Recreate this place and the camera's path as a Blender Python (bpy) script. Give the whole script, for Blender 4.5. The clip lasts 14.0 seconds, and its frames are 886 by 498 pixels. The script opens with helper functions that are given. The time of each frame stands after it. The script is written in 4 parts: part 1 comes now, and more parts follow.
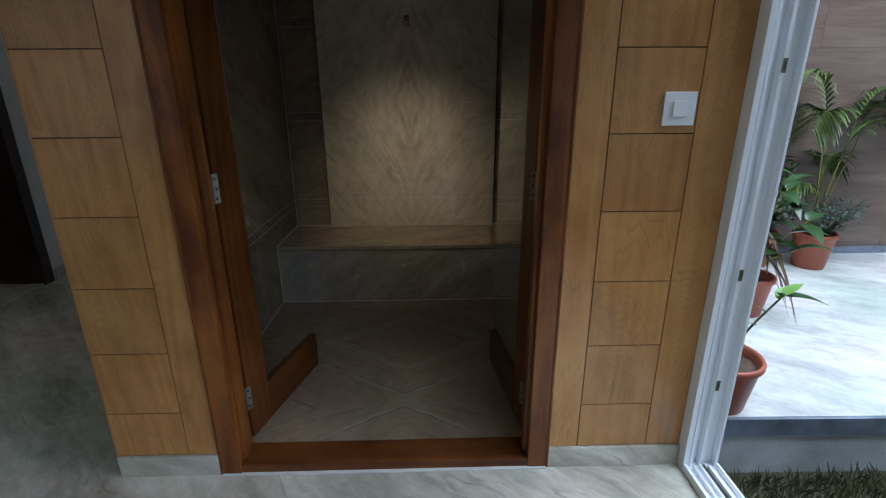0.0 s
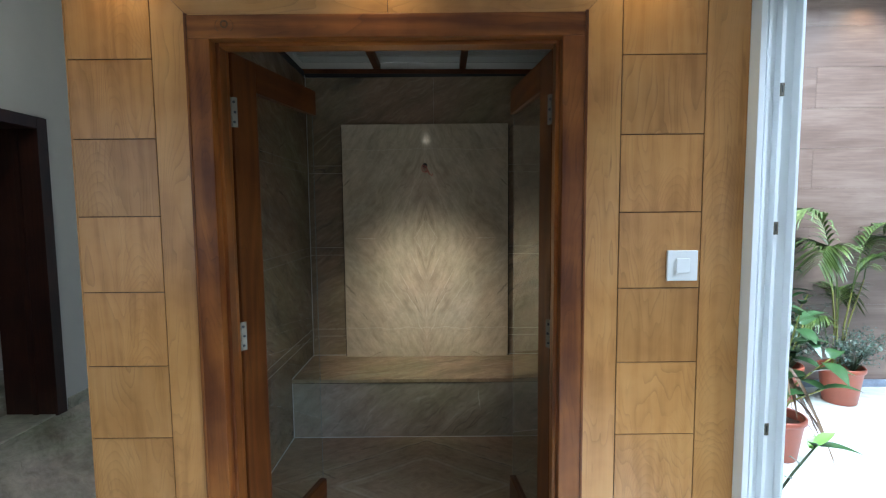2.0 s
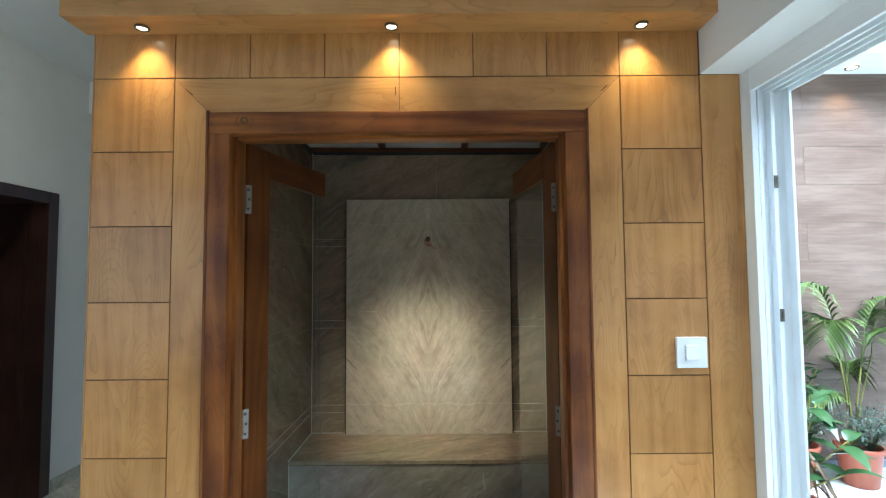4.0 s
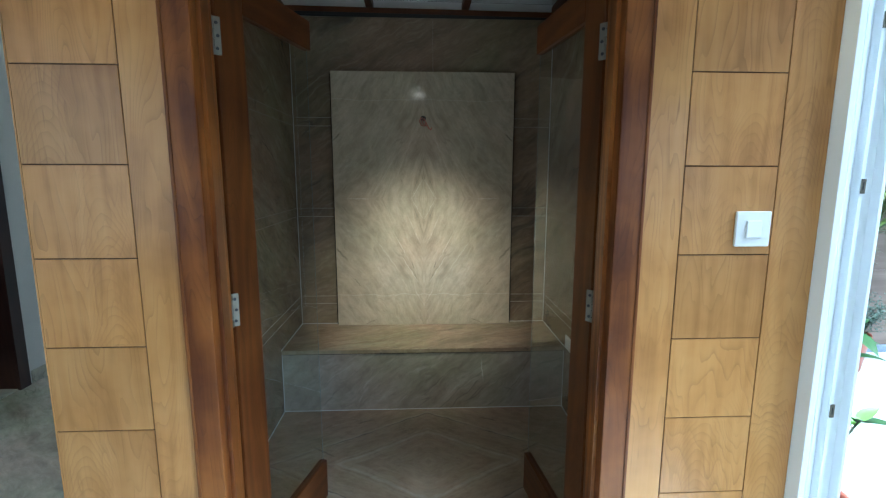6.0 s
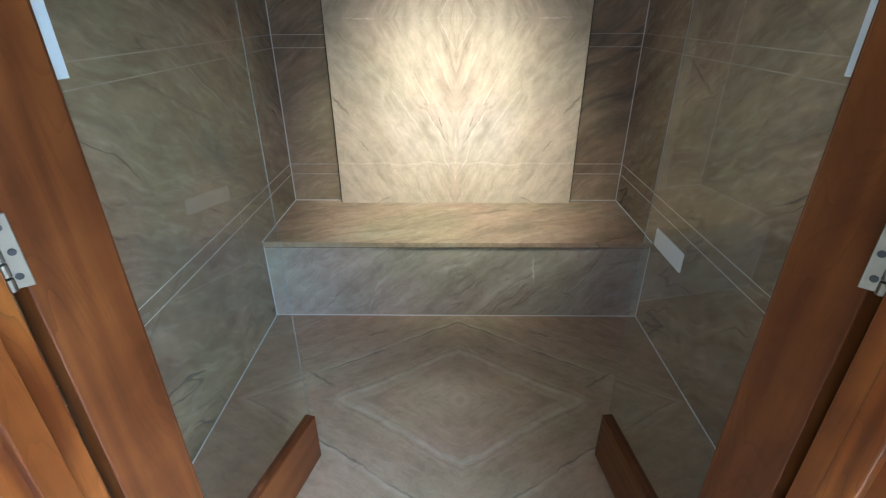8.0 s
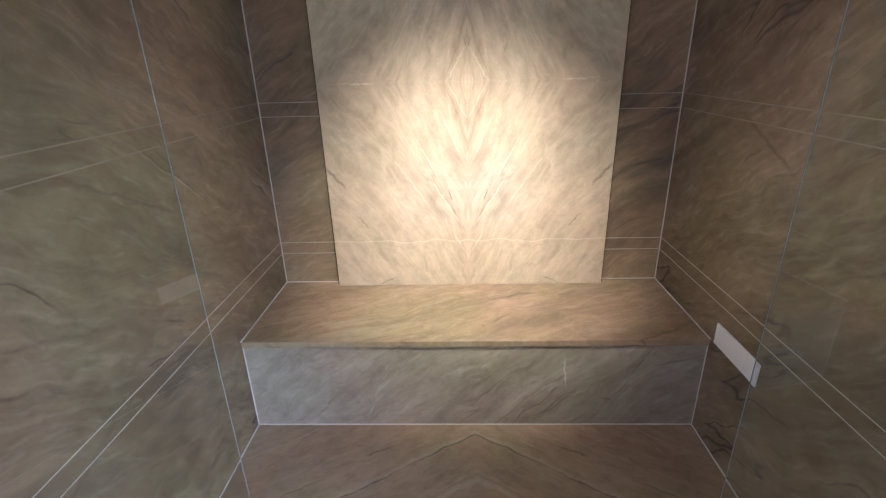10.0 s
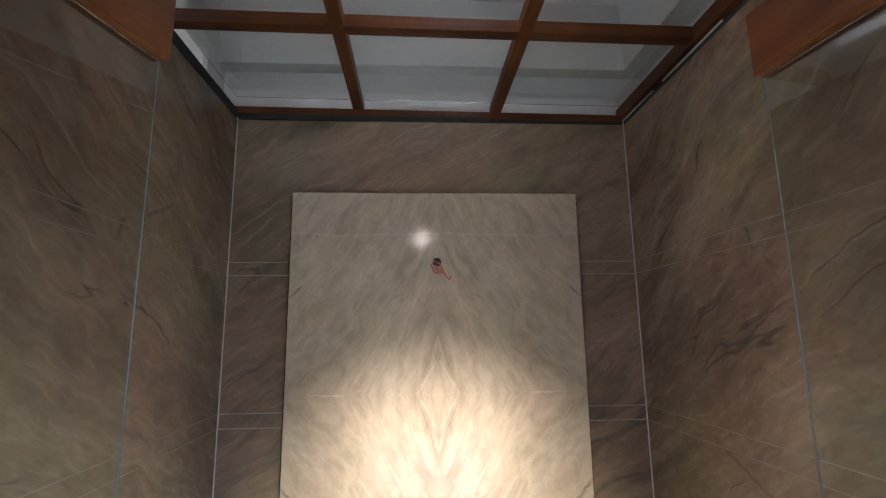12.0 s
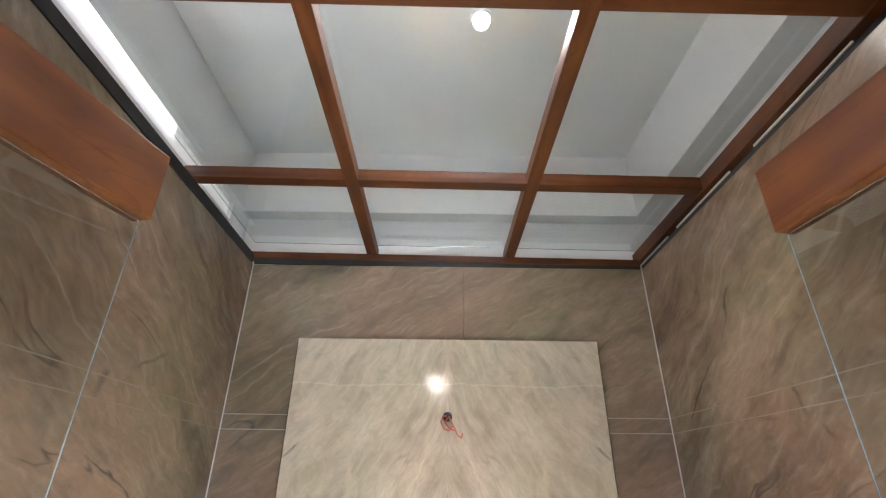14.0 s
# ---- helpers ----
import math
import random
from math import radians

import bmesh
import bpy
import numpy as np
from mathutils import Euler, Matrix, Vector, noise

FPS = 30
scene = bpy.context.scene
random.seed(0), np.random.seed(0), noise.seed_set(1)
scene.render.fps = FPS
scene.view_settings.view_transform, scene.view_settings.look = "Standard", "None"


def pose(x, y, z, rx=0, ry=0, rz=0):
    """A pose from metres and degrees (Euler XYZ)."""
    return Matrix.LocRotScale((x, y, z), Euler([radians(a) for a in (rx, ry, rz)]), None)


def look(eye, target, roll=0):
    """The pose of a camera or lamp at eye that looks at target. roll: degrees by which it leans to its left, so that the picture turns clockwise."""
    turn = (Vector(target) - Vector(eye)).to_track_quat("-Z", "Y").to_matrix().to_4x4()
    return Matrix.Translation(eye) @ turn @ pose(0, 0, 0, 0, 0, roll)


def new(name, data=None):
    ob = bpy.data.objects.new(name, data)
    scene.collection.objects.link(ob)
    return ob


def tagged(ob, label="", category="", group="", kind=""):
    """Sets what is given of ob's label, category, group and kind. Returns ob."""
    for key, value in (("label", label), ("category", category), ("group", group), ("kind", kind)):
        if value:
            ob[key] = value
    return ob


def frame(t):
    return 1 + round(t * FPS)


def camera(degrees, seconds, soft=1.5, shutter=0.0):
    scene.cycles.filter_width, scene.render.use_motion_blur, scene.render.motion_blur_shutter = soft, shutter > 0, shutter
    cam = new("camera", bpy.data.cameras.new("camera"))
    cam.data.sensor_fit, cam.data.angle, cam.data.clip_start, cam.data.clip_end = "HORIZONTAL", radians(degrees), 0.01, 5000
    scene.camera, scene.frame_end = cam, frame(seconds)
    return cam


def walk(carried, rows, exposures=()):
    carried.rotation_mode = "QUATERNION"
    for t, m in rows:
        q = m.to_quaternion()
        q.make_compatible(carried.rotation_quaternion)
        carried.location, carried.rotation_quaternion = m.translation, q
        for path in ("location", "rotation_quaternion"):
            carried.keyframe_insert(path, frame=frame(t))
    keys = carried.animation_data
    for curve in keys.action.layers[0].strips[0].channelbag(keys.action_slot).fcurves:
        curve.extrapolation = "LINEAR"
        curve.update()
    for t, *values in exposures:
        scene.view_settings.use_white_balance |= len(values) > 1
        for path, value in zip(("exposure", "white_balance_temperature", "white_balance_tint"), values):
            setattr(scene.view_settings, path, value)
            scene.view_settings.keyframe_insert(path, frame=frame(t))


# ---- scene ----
cam = camera(86.2, 14.0, soft=1.2)
PATH = [
    (0, (0.183, -1.471, 1.384), (0.23, 0.426, 0.751), -0.3),
    (0.5, (0.199, -1.478, 1.427), (0.187, 0.453, 0.908), -0.6),
    (1, (0.19, -1.494, 1.454), (0.19, 0.465, 1.05), -0.4),
    (1.5, (0.178, -1.51, 1.484), (0.177, 0.471, 1.208), -0.5),
    (2, (0.167, -1.518, 1.51), (0.164, 0.475, 1.352), -0.5),
    (2.5, (0.155, -1.533, 1.55), (0.155, 0.466, 1.496), -0.5),
    (4.8, (0.1, -1.528, 1.587), (0.115, 0.468, 1.709), -0.3),
    (5, (0.073, -1.501, 1.577), (0.106, 0.498, 1.616), -0.3),
    (5.5, (0.013, -1.44, 1.531), (0.104, 0.554, 1.403), -0.2),
    (6, (0.011, -1.272, 1.479), (0.105, 0.701, 1.167), 0.1),
    (6.5, (0.053, -1.031, 1.442), (0.078, 0.918, 0.994), 0.1),
    (7, (0.028, -0.808, 1.379), (0.02, 1.081, 0.724), 0.1),
    (9.5, (-0.003, 0.003, 1.331), (-0.068, 1.755, 0.368), -1.4),
    (10, (-0.005, 0.013, 1.385), (-0.077, 1.871, 0.651), -1.6),
    (10.5, (-0.02, 0.017, 1.453), (-0.066, 1.961, 0.986), -1.6),
    (11, (-0.042, -0.014, 1.438), (-0.049, 1.978, 1.265), -1.4),
    (11.5, (-0.077, 0.006, 1.499), (0.029, 2.0, 1.617), -1.2),
    (12, (-0.059, 0.043, 1.56), (0.058, 2.01, 1.903), -0.7),
    (12.5, (-0.03, 0.094, 1.609), (0.023, 2.007, 2.19), 0.2),
    (13, (-0.014, 0.103, 1.625), (0.012, 1.951, 2.388), 0.4),
    (13.5, (-0.001, 0.101, 1.63), (0.036, 1.894, 2.517), 0.2),
    (14, (-0.006, 0.11, 1.626), (0.008, 1.905, 2.509), 0.6),
]
EXPOSURES = [
    (0.0, -2.45, 5850, 15),
    (0.5, -2.1, 5850, 14),
    (1.0, -1.6, 5820, 13),
    (1.5, -1.28, 5780, 11),
    (2.0, -1.02, 5760, 10),
    (2.5, -0.76, 5750, 10),
    (5.0, -0.6, 5450, 4),
    (6.0, -0.62, 5250, 3),
    (6.5, -0.4, 5250, 3),
    (7.0, 0.06, 5150, 4),
    (9.5, 0.70, 5720, 22),
    (11.0, 0.57, 5770, 23),
    (12.0, 0.62, 5780, 23),
    (12.5, 1.27, 5800, 22),
    (13.0, 1.68, 5880, 21),
    (14.0, 2.04, 5900, 20),
]
walk(cam, [(t, look(eye, target, roll)) for t, eye, target, roll in PATH], EXPOSURES)

# ---- light ----
LEFT, BACK, HIGH = -2.77, -5.0, 3.2     # room
def area_lamp(name, m, w, h, power, color, spread=180):
    d = bpy.data.lights.new(name, "AREA")
    d.shape, d.size, d.size_y, d.energy, d.color = "RECTANGLE", w, h, power, color
    d.spread = radians(spread)
    ob = new(name, d)
    ob.matrix_world = m
    return ob


def spot_lamp(name, eye, target, degrees, blend, power, color, radius=0.02):
    d = bpy.data.lights.new(name, "SPOT")
    d.spot_size, d.spot_blend, d.energy, d.color, d.shadow_soft_size = radians(degrees), blend, power, color, radius
    ob = new(name, d)
    ob.matrix_world = look(eye, target)
    return ob


world = bpy.data.worlds.new("sky")
scene.world = world
world.use_nodes = True
wn = world.node_tree.nodes
sky = wn.new("ShaderNodeTexSky")
sky.sky_type, sky.sun_disc, sky.sun_elevation, sky.sun_rotation = "NISHITA", False, radians(67), radians(225)
world.node_tree.links.new(sky.outputs[0], wn["Background"].inputs[0])
wn["Background"].inputs[1].default_value = 0.10
sun = new("sun", bpy.data.lights.new("sun", "SUN"))
sun.data.energy, sun.data.angle, sun.data.color = 0.8, radians(25), (1, 0.97, 0.93)
sun.matrix_world = look((1.0, -2.4, 8), (3.4, 0.0, 0))
# daylight through the open roof of the garden court, the windows behind the walker and the loft slot
area_lamp("court_skylight", look((3.6, 0.3, 4.6), (3.4, 0.35, 0)), 4.4, 3.6, 3000, (0.78, 0.90, 1.0))
area_lamp("window_light_left", look((LEFT + 0.02, -3.3, 1.6), (0.5, -2.2, 1.3)), 1.9, 1.7, 24, (0.84, 0.92, 1.0))
area_lamp("sliding_door_light", look((1.285, -2.0, 1.15), (-0.6, -1.1, -0.55)), 2.0, 1.7, 84, (0.72, 0.86, 1.0), 100)
area_lamp("loft_slot_light", look((-0.958, 0.82, 2.765), (0.4, 0.9, 2.93)), 1.32, 0.034, 1.6, (1.0, 0.95, 0.88))
NICHE_LAMP = (-0.01, 0.46, 2.26)
spot_lamp("niche_spot", NICHE_LAMP, (0.03, 2.02, 0.86), 30, 1.0, 110, (1.0, 0.905, 0.69), 0.022)
spot_lamp("niche_spot_beam", NICHE_LAMP, (0.03, 2.02, 0.64), 47, 1.0, 190, (1.0, 0.88, 0.64), 0.022)
spot_lamp("niche_spot_spill", NICHE_LAMP, (0.03, 2.02, 0.8), 70, 1.0, 15, (1.0, 0.85, 0.68), 0.022)
for cx in (-0.820, -0.020, 0.785):
    spot_lamp("canopy_spot", (cx, -0.05, 2.378), (cx, -0.012, 1.9), 100, 0.9, 14.0, (1.0, 0.79, 0.38), 0.016)
spot_lamp("hall_spot", (-1.95, -0.3, 3.17), (-2.77, 1.4, 1.7), 120, 1.0, 100, (1.0, 0.89, 0.70), 0.04)
spot_lamp("loft_spot", (0.134, 1.286, 3.13), (0.134, 1.286, 0), 130, 0.9, 3.2, (1.0, 0.93, 0.82), 0.03)
spot_lamp("court_spot", (3.22, 1.93, 3.06), (3.22, 2.0, 2.4), 100, 0.8, 25, (1.0, 0.72, 0.36), 0.02)

# ---- materials ----
class Net:
    """A small writer of node materials."""

    def __init__(self, name):
        self.mat = bpy.data.materials.new(name)
        self.mat.use_nodes = True
        self.t = self.mat.node_tree
        self.b = self.t.nodes["Principled BSDF"]

    def put(self, sock, v):
        if isinstance(v, bpy.types.NodeSocket):
            self.t.links.new(v, sock)
        elif isinstance(v, tuple) and len(v) == 3 and sock.type == "RGBA":
            sock.default_value = (*v, 1)
        else:
            sock.default_value = v

    def m(self, op, a, b=0.0, c=0.0, clamp=False):
        n = self.t.nodes.new("ShaderNodeMath")
        n.operation, n.use_clamp = op, clamp
        for s, v in zip(n.inputs, (a, b, c)):
            self.put(s, v)
        return n.outputs[0]

    def xyz(self, offset=True):
        co = self.t.nodes.new("ShaderNodeTexCoord").outputs["Object"]
        s = self.t.nodes.new("ShaderNodeSeparateXYZ")
        self.put(s.inputs[0], co)
        out = [s.outputs[k] for k in range(3)]
        if offset:
            r = self.t.nodes.new("ShaderNodeObjectInfo").outputs["Random"]
            out = [self.m("ADD", out[k], self.m("MULTIPLY", r, f)) for k, f in enumerate((7.3, 11.9, 5.1))]
        return out

    def vec(self, x, y, z):
        n = self.t.nodes.new("ShaderNodeCombineXYZ")
        for s, v in zip(n.inputs, (x, y, z)):
            self.put(s, v)
        return n.outputs[0]

    def noise(self, v, scale, detail=4.0, rough=0.55, dist=0.0):
        n = self.t.nodes.new("ShaderNodeTexNoise")
        for k, x in (("Vector", v), ("Scale", scale), ("Detail", detail), ("Roughness", rough), ("Distortion", dist)):
            self.put(n.inputs[k], x)
        return n.outputs[0]

    def ramp(self, f, *stops):
        n = self.t.nodes.new("ShaderNodeValToRGB")
        e = n.color_ramp.elements
        while len(e) < len(stops):
            e.new(0.5)
        for k, (p, c) in zip(e, stops):
            k.position, k.color = p, (*c, 1) if isinstance(c, tuple) else (c, c, c, 1)
        self.put(n.inputs[0], f)
        return n.outputs[0]

    def mix(self, f, a, b):
        n = self.t.nodes.new("ShaderNodeMix")
        n.data_type = "RGBA"
        for k, v in ((0, f), (6, a), (7, b)):
            self.put(n.inputs[k], v)
        return n.outputs[2]

    def times(self, a, b):
        n = self.t.nodes.new("ShaderNodeMix")
        n.data_type, n.blend_type = "RGBA", "MULTIPLY"
        for k, v in ((0, 1.0), (6, a), (7, b)):
            self.put(n.inputs[k], v)
        return n.outputs[2]

    def bump(self, h, strength, dist=0.002):
        n = self.t.nodes.new("ShaderNodeBump")
        n.inputs["Strength"].default_value, n.inputs["Distance"].default_value = strength, dist
        self.put(n.inputs["Height"], h)
        self.put(self.b.inputs["Normal"], n.outputs[0])

    def done(self, color=None, rough=None, **more):
        if color is not None:
            self.put(self.b.inputs["Base Color"], color)
        if rough is not None:
            self.put(self.b.inputs["Roughness"], rough)
        for k, v in more.items():
            self.put(self.b.inputs[k.replace("_", " ")], v)
        return self.mat


def marble(name, ua, va, a, b, tones, dark, light, cu=0.0, cv=0.0, mirror_u=False, mirror_v=False, freq=3.2,
           rough=0.14, veins=0.85, ring=0.0, warped=0.2, fold=0.0, smoke=0.5, along=0.42, feather=0.035, cross=(), marks=(), pale=(), curve=1.0, pink=1.0, hair=0.14, cloud=0.24):
    """Polished veined stone. ua, va: the axes of its face; a, b: the way across the streaks; mirrored halves for book-matched slabs."""
    n = Net(name)
    p = n.xyz(offset=False)
    u, v = n.m("SUBTRACT", p[ua], cu), n.m("SUBTRACT", p[va], cv)
    u, v = n.m("ABSOLUTE", u) if mirror_u else u, n.m("ABSOLUTE", v) if mirror_v else v
    v = n.m("PINGPONG", v, fold) if fold else v
    flat_u = u
    u = n.m("POWER", u, curve) if curve != 1.0 else u
    k = math.hypot(a, b)
    s = n.m("ADD", n.m("MULTIPLY", u, a / k), n.m("MULTIPLY", v, b / k))
    w = n.m("SUBTRACT", n.m("MULTIPLY", v, a / k), n.m("MULTIPLY", u, b / k))
    other = p[3 - ua - va]
    warp = n.noise(n.vec(s, w, other), 2.3, 3.0)
    s2 = n.m("ADD", s, n.m("MULTIPLY", n.m("SUBTRACT", warp, 0.5), warped))
    q = n.vec(n.m("MULTIPLY", s2, 2.3), n.m("MULTIPLY", w, along), other)
    broad = n.noise(q, freq * 0.7, 7.0, 0.6, 0.15)
    col = n.ramp(broad, (0.30, tones[0]), (0.45, tones[1]), (0.56, tones[2]), (0.72, tones[3]))
    blotch = n.noise(n.vec(s, w, other), 1.7, 3.0)
    col = n.mix(n.m("MULTIPLY", n.m("SUBTRACT", blotch, 0.42, clamp=True), 1.6, clamp=True), col, tones[0])
    fine = n.noise(n.vec(n.m("MULTIPLY", s2, 6.0), w, other), 9.0, 5.0, 0.6)
    col = n.mix(n.m("MULTIPLY", n.m("SUBTRACT", fine, 0.5, clamp=True), 0.55), col, light)
    # thin light threads and broken dark veins along the streaks
    thread = n.noise(n.vec(n.m("MULTIPLY", s2, 1.5), n.m("MULTIPLY", w, 0.10), n.m("ADD", other, 3.0)), 3.4, 2.0, 0.45, 0.0)
    line = n.m("SUBTRACT", 1.0, n.m("MULTIPLY", n.m("ABSOLUTE", n.m("SUBTRACT", thread, 0.5)), 110.0), clamp=True)
    col = n.mix(n.m("MULTIPLY", line, n.m("MULTIPLY", n.m("SUBTRACT", blotch, 0.44, clamp=True), 0.8, clamp=True)), col, light)
    crack = n.noise(n.vec(n.m("MULTIPLY", s2, 1.2), n.m("MULTIPLY", w, 0.16), n.m("ADD", other, 9.0)), 2.6, 4.0, 0.5, 0.0)
    cut = n.m("SUBTRACT", 1.0, n.m("MULTIPLY", n.m("ABSOLUTE", n.m("SUBTRACT", crack, 0.47)), 150.0), clamp=True)
    gate = n.m("MULTIPLY", n.m("SUBTRACT", n.noise(n.vec(s, w, n.m("ADD", other, 5.0)), 2.4, 4.0), 0.485, clamp=True), 12.0, clamp=True)
    col = n.mix(n.m("MULTIPLY", n.m("MULTIPLY", cut, gate), veins), col, dark)
    # broad, soft, smoky veins
    haze = n.noise(n.vec(n.m("MULTIPLY", s2, 1.1), n.m("MULTIPLY", w, 0.22), n.m("ADD", other, 13.0)), 2.1, 5.0, 0.55, 0.3)
    wisp = n.m("SUBTRACT", 1.0, n.m("MULTIPLY", n.m("ABSOLUTE", n.m("SUBTRACT", haze, 0.53)), 26.0), clamp=True)
    where = n.m("MULTIPLY", n.m("SUBTRACT", n.noise(n.vec(s, w, n.m("ADD", other, 17.0)), 1.9, 4.0), 0.47, clamp=True), 7.0, clamp=True)
    col = n.mix(n.m("MULTIPLY", n.m("MULTIPLY", wisp, where), smoke), col, dark)
    if ring:
        # the pale double thread round a matched centre
        d = n.m("ADD", s2, 0.0)
        broken = n.ramp(n.noise(n.vec(flat_u, v, 3.0), 5.0, 4.0), (0.42, 0.12), (0.58, 1.0))
        d = n.m("ADD", d, n.m("MULTIPLY", n.m("SUBTRACT", n.noise(n.vec(flat_u, v, other), 11.0, 4.0), 0.5), 0.035))
        for r0, wide, strength, tone in ((ring, 62.0, 0.42, light), (ring * 1.12, 90.0, 0.16, light), (ring * 0.86, 60.0, 0.10, light), (ring * 1.76, 170.0, 0.75, dark), (ring * 1.80, 60.0, 0.22, light)):
            f = n.m("SUBTRACT", 1.0, n.m("MULTIPLY", n.m("ABSOLUTE", n.m("SUBTRACT", d, r0)), wide), clamp=True)
            col = n.mix(n.m("MULTIPLY", n.m("MULTIPLY", f, broken if tone is dark else 1.0), strength), col, tone)
    # mottling and fine feathered streaks
    mott = n.noise(n.vec(n.m("MULTIPLY", s2, 1.8), w, n.m("ADD", other, 21.0)), 12.0, 8.0, 0.70, 0.4)
    col = n.times(col, n.ramp(mott, (0.34, 0.84), (0.50, 1.0), (0.66, 1.12)))
    plume = n.noise(n.vec(n.m("MULTIPLY", s2, 7.0), n.m("MULTIPLY", w, 0.8), n.m("ADD", other, 25.0)), 5.0, 5.0, 0.62, 0.5)
    col = n.times(col, n.ramp(plume, (0.40, 1.0 - feather), (0.60, 1.0 + feather)))
    # pale veins that run level across the slab
    for height, strength in cross:
        f = n.m("ADD", n.m("SUBTRACT", p[va], height), n.m("MULTIPLY", n.m("SUBTRACT", n.noise(n.vec(u, other, height), 9.0, 4.0), 0.5), 0.05))
        f = n.m("SUBTRACT", 1.0, n.m("MULTIPLY", n.m("ABSOLUTE", f), 190.0), clamp=True)
        col = n.mix(n.m("MULTIPLY", n.m("MULTIPLY", f, plume), strength), col, light)
    # single blemishes of the stone: u, v, angle, half length, half width, strength
    if marks or pale:
        stray = n.m("MULTIPLY", n.m("SUBTRACT", n.noise(n.vec(flat_u, p[va], other), 28.0, 4.0, 0.6), 0.5), 0.028)
        for group, tone in ((marks, dark), (pale, light)):
            for mu, mv, turn, half, wide, strength in group:
                du, dv = n.m("SUBTRACT", flat_u, mu), n.m("SUBTRACT", p[va], mv)
                c_, s_ = math.cos(radians(turn)), math.sin(radians(turn))
                near = n.m("ABSOLUTE", n.m("ADD", n.m("MULTIPLY", du, c_), n.m("MULTIPLY", dv, s_)))
                off = n.m("ABSOLUTE", n.m("ADD", stray, n.m("SUBTRACT", n.m("MULTIPLY", dv, c_), n.m("MULTIPLY", du, s_))))
                f = n.m("MULTIPLY", n.m("SUBTRACT", 1.0, n.m("DIVIDE", off, wide), clamp=True), n.m("MULTIPLY", n.m("SUBTRACT", 1.0, n.m("DIVIDE", near, half), clamp=True), 2.0, clamp=True))
                col = n.mix(n.m("MULTIPLY", n.m("MULTIPLY", f, n.ramp(mott, (0.35, 0.35), (0.6, 1.0))), strength), col, tone)
    # slow drift from olive to pink
    drift = n.ramp(n.noise(n.vec(u, v, n.m("ADD", other, 2.0)), 1.5, 4.0), (0.34, (1.0 - 0.13 * pink, 1.0 - 0.045 * pink, 1.0 - 0.16 * pink)), (0.5, (1.0, 0.99, 0.96)), (0.66, (1.0 + 0.08 * pink, 0.98, 0.97)))
    col = n.times(col, drift)
    # small pits and scratches
    pit = n.m("MULTIPLY", n.m("SUBTRACT", n.noise(n.vec(n.m("MULTIPLY", s2, 2.5), w, other), 26.0, 3.0, 0.6, 0.6), 0.67, clamp=True), 7.0, clamp=True)
    col = n.mix(n.m("MULTIPLY", pit, 0.45 * veins), col, dark)
    scratch = n.m("MULTIPLY", n.m("SUBTRACT", n.noise(n.vec(n.m("MULTIPLY", s2, 6.0), n.m("MULTIPLY", w, 1.1), n.m("ADD", other, 7.0)), 4.5, 4.0, 0.62, 0.5), 0.60, clamp=True), 6.0, clamp=True)
    col = n.mix(n.m("MULTIPLY", scratch, hair), col, light)
    # long soft dark bands
    band = n.noise(n.vec(n.m("MULTIPLY", s2, 2.2), n.m("MULTIPLY", w, 0.55), n.m("ADD", other, 31.0)), 1.9, 6.0, 0.62, 0.5)
    col = n.times(col, n.ramp(band, (0.33, 1.0 - cloud), (0.5, 1.0), (0.68, 1.0 + 0.6 * cloud)))
    n.bump(fine, 0.05)
    return n.done(col, n.m("ADD", rough, n.m("MULTIPLY", fine, 0.12)), Specular_IOR_Level=0.5)


WARM = ((0.190, 0.137, 0.089), (0.234, 0.172, 0.113), (0.264, 0.196, 0.131), (0.325, 0.249, 0.175))
TAN = ((0.312, 0.229, 0.153), (0.338, 0.250, 0.169), (0.358, 0.268, 0.184), (0.392, 0.302, 0.216))
PALE = ((0.415, 0.346, 0.258), (0.478, 0.402, 0.304), (0.513, 0.437, 0.336), (0.588, 0.513, 0.415))
GREY = ((0.29, 0.27, 0.215), (0.46, 0.44, 0.37), (0.57, 0.55, 0.48), (0.72, 0.70, 0.64))
WHITE = ((0.40, 0.42, 0.41), (0.56, 0.585, 0.575), (0.64, 0.66, 0.65), (0.74, 0.76, 0.75))
DARK, LIGHT = (0.075, 0.068, 0.058), (0.66, 0.61, 0.52)
MID = 0.033
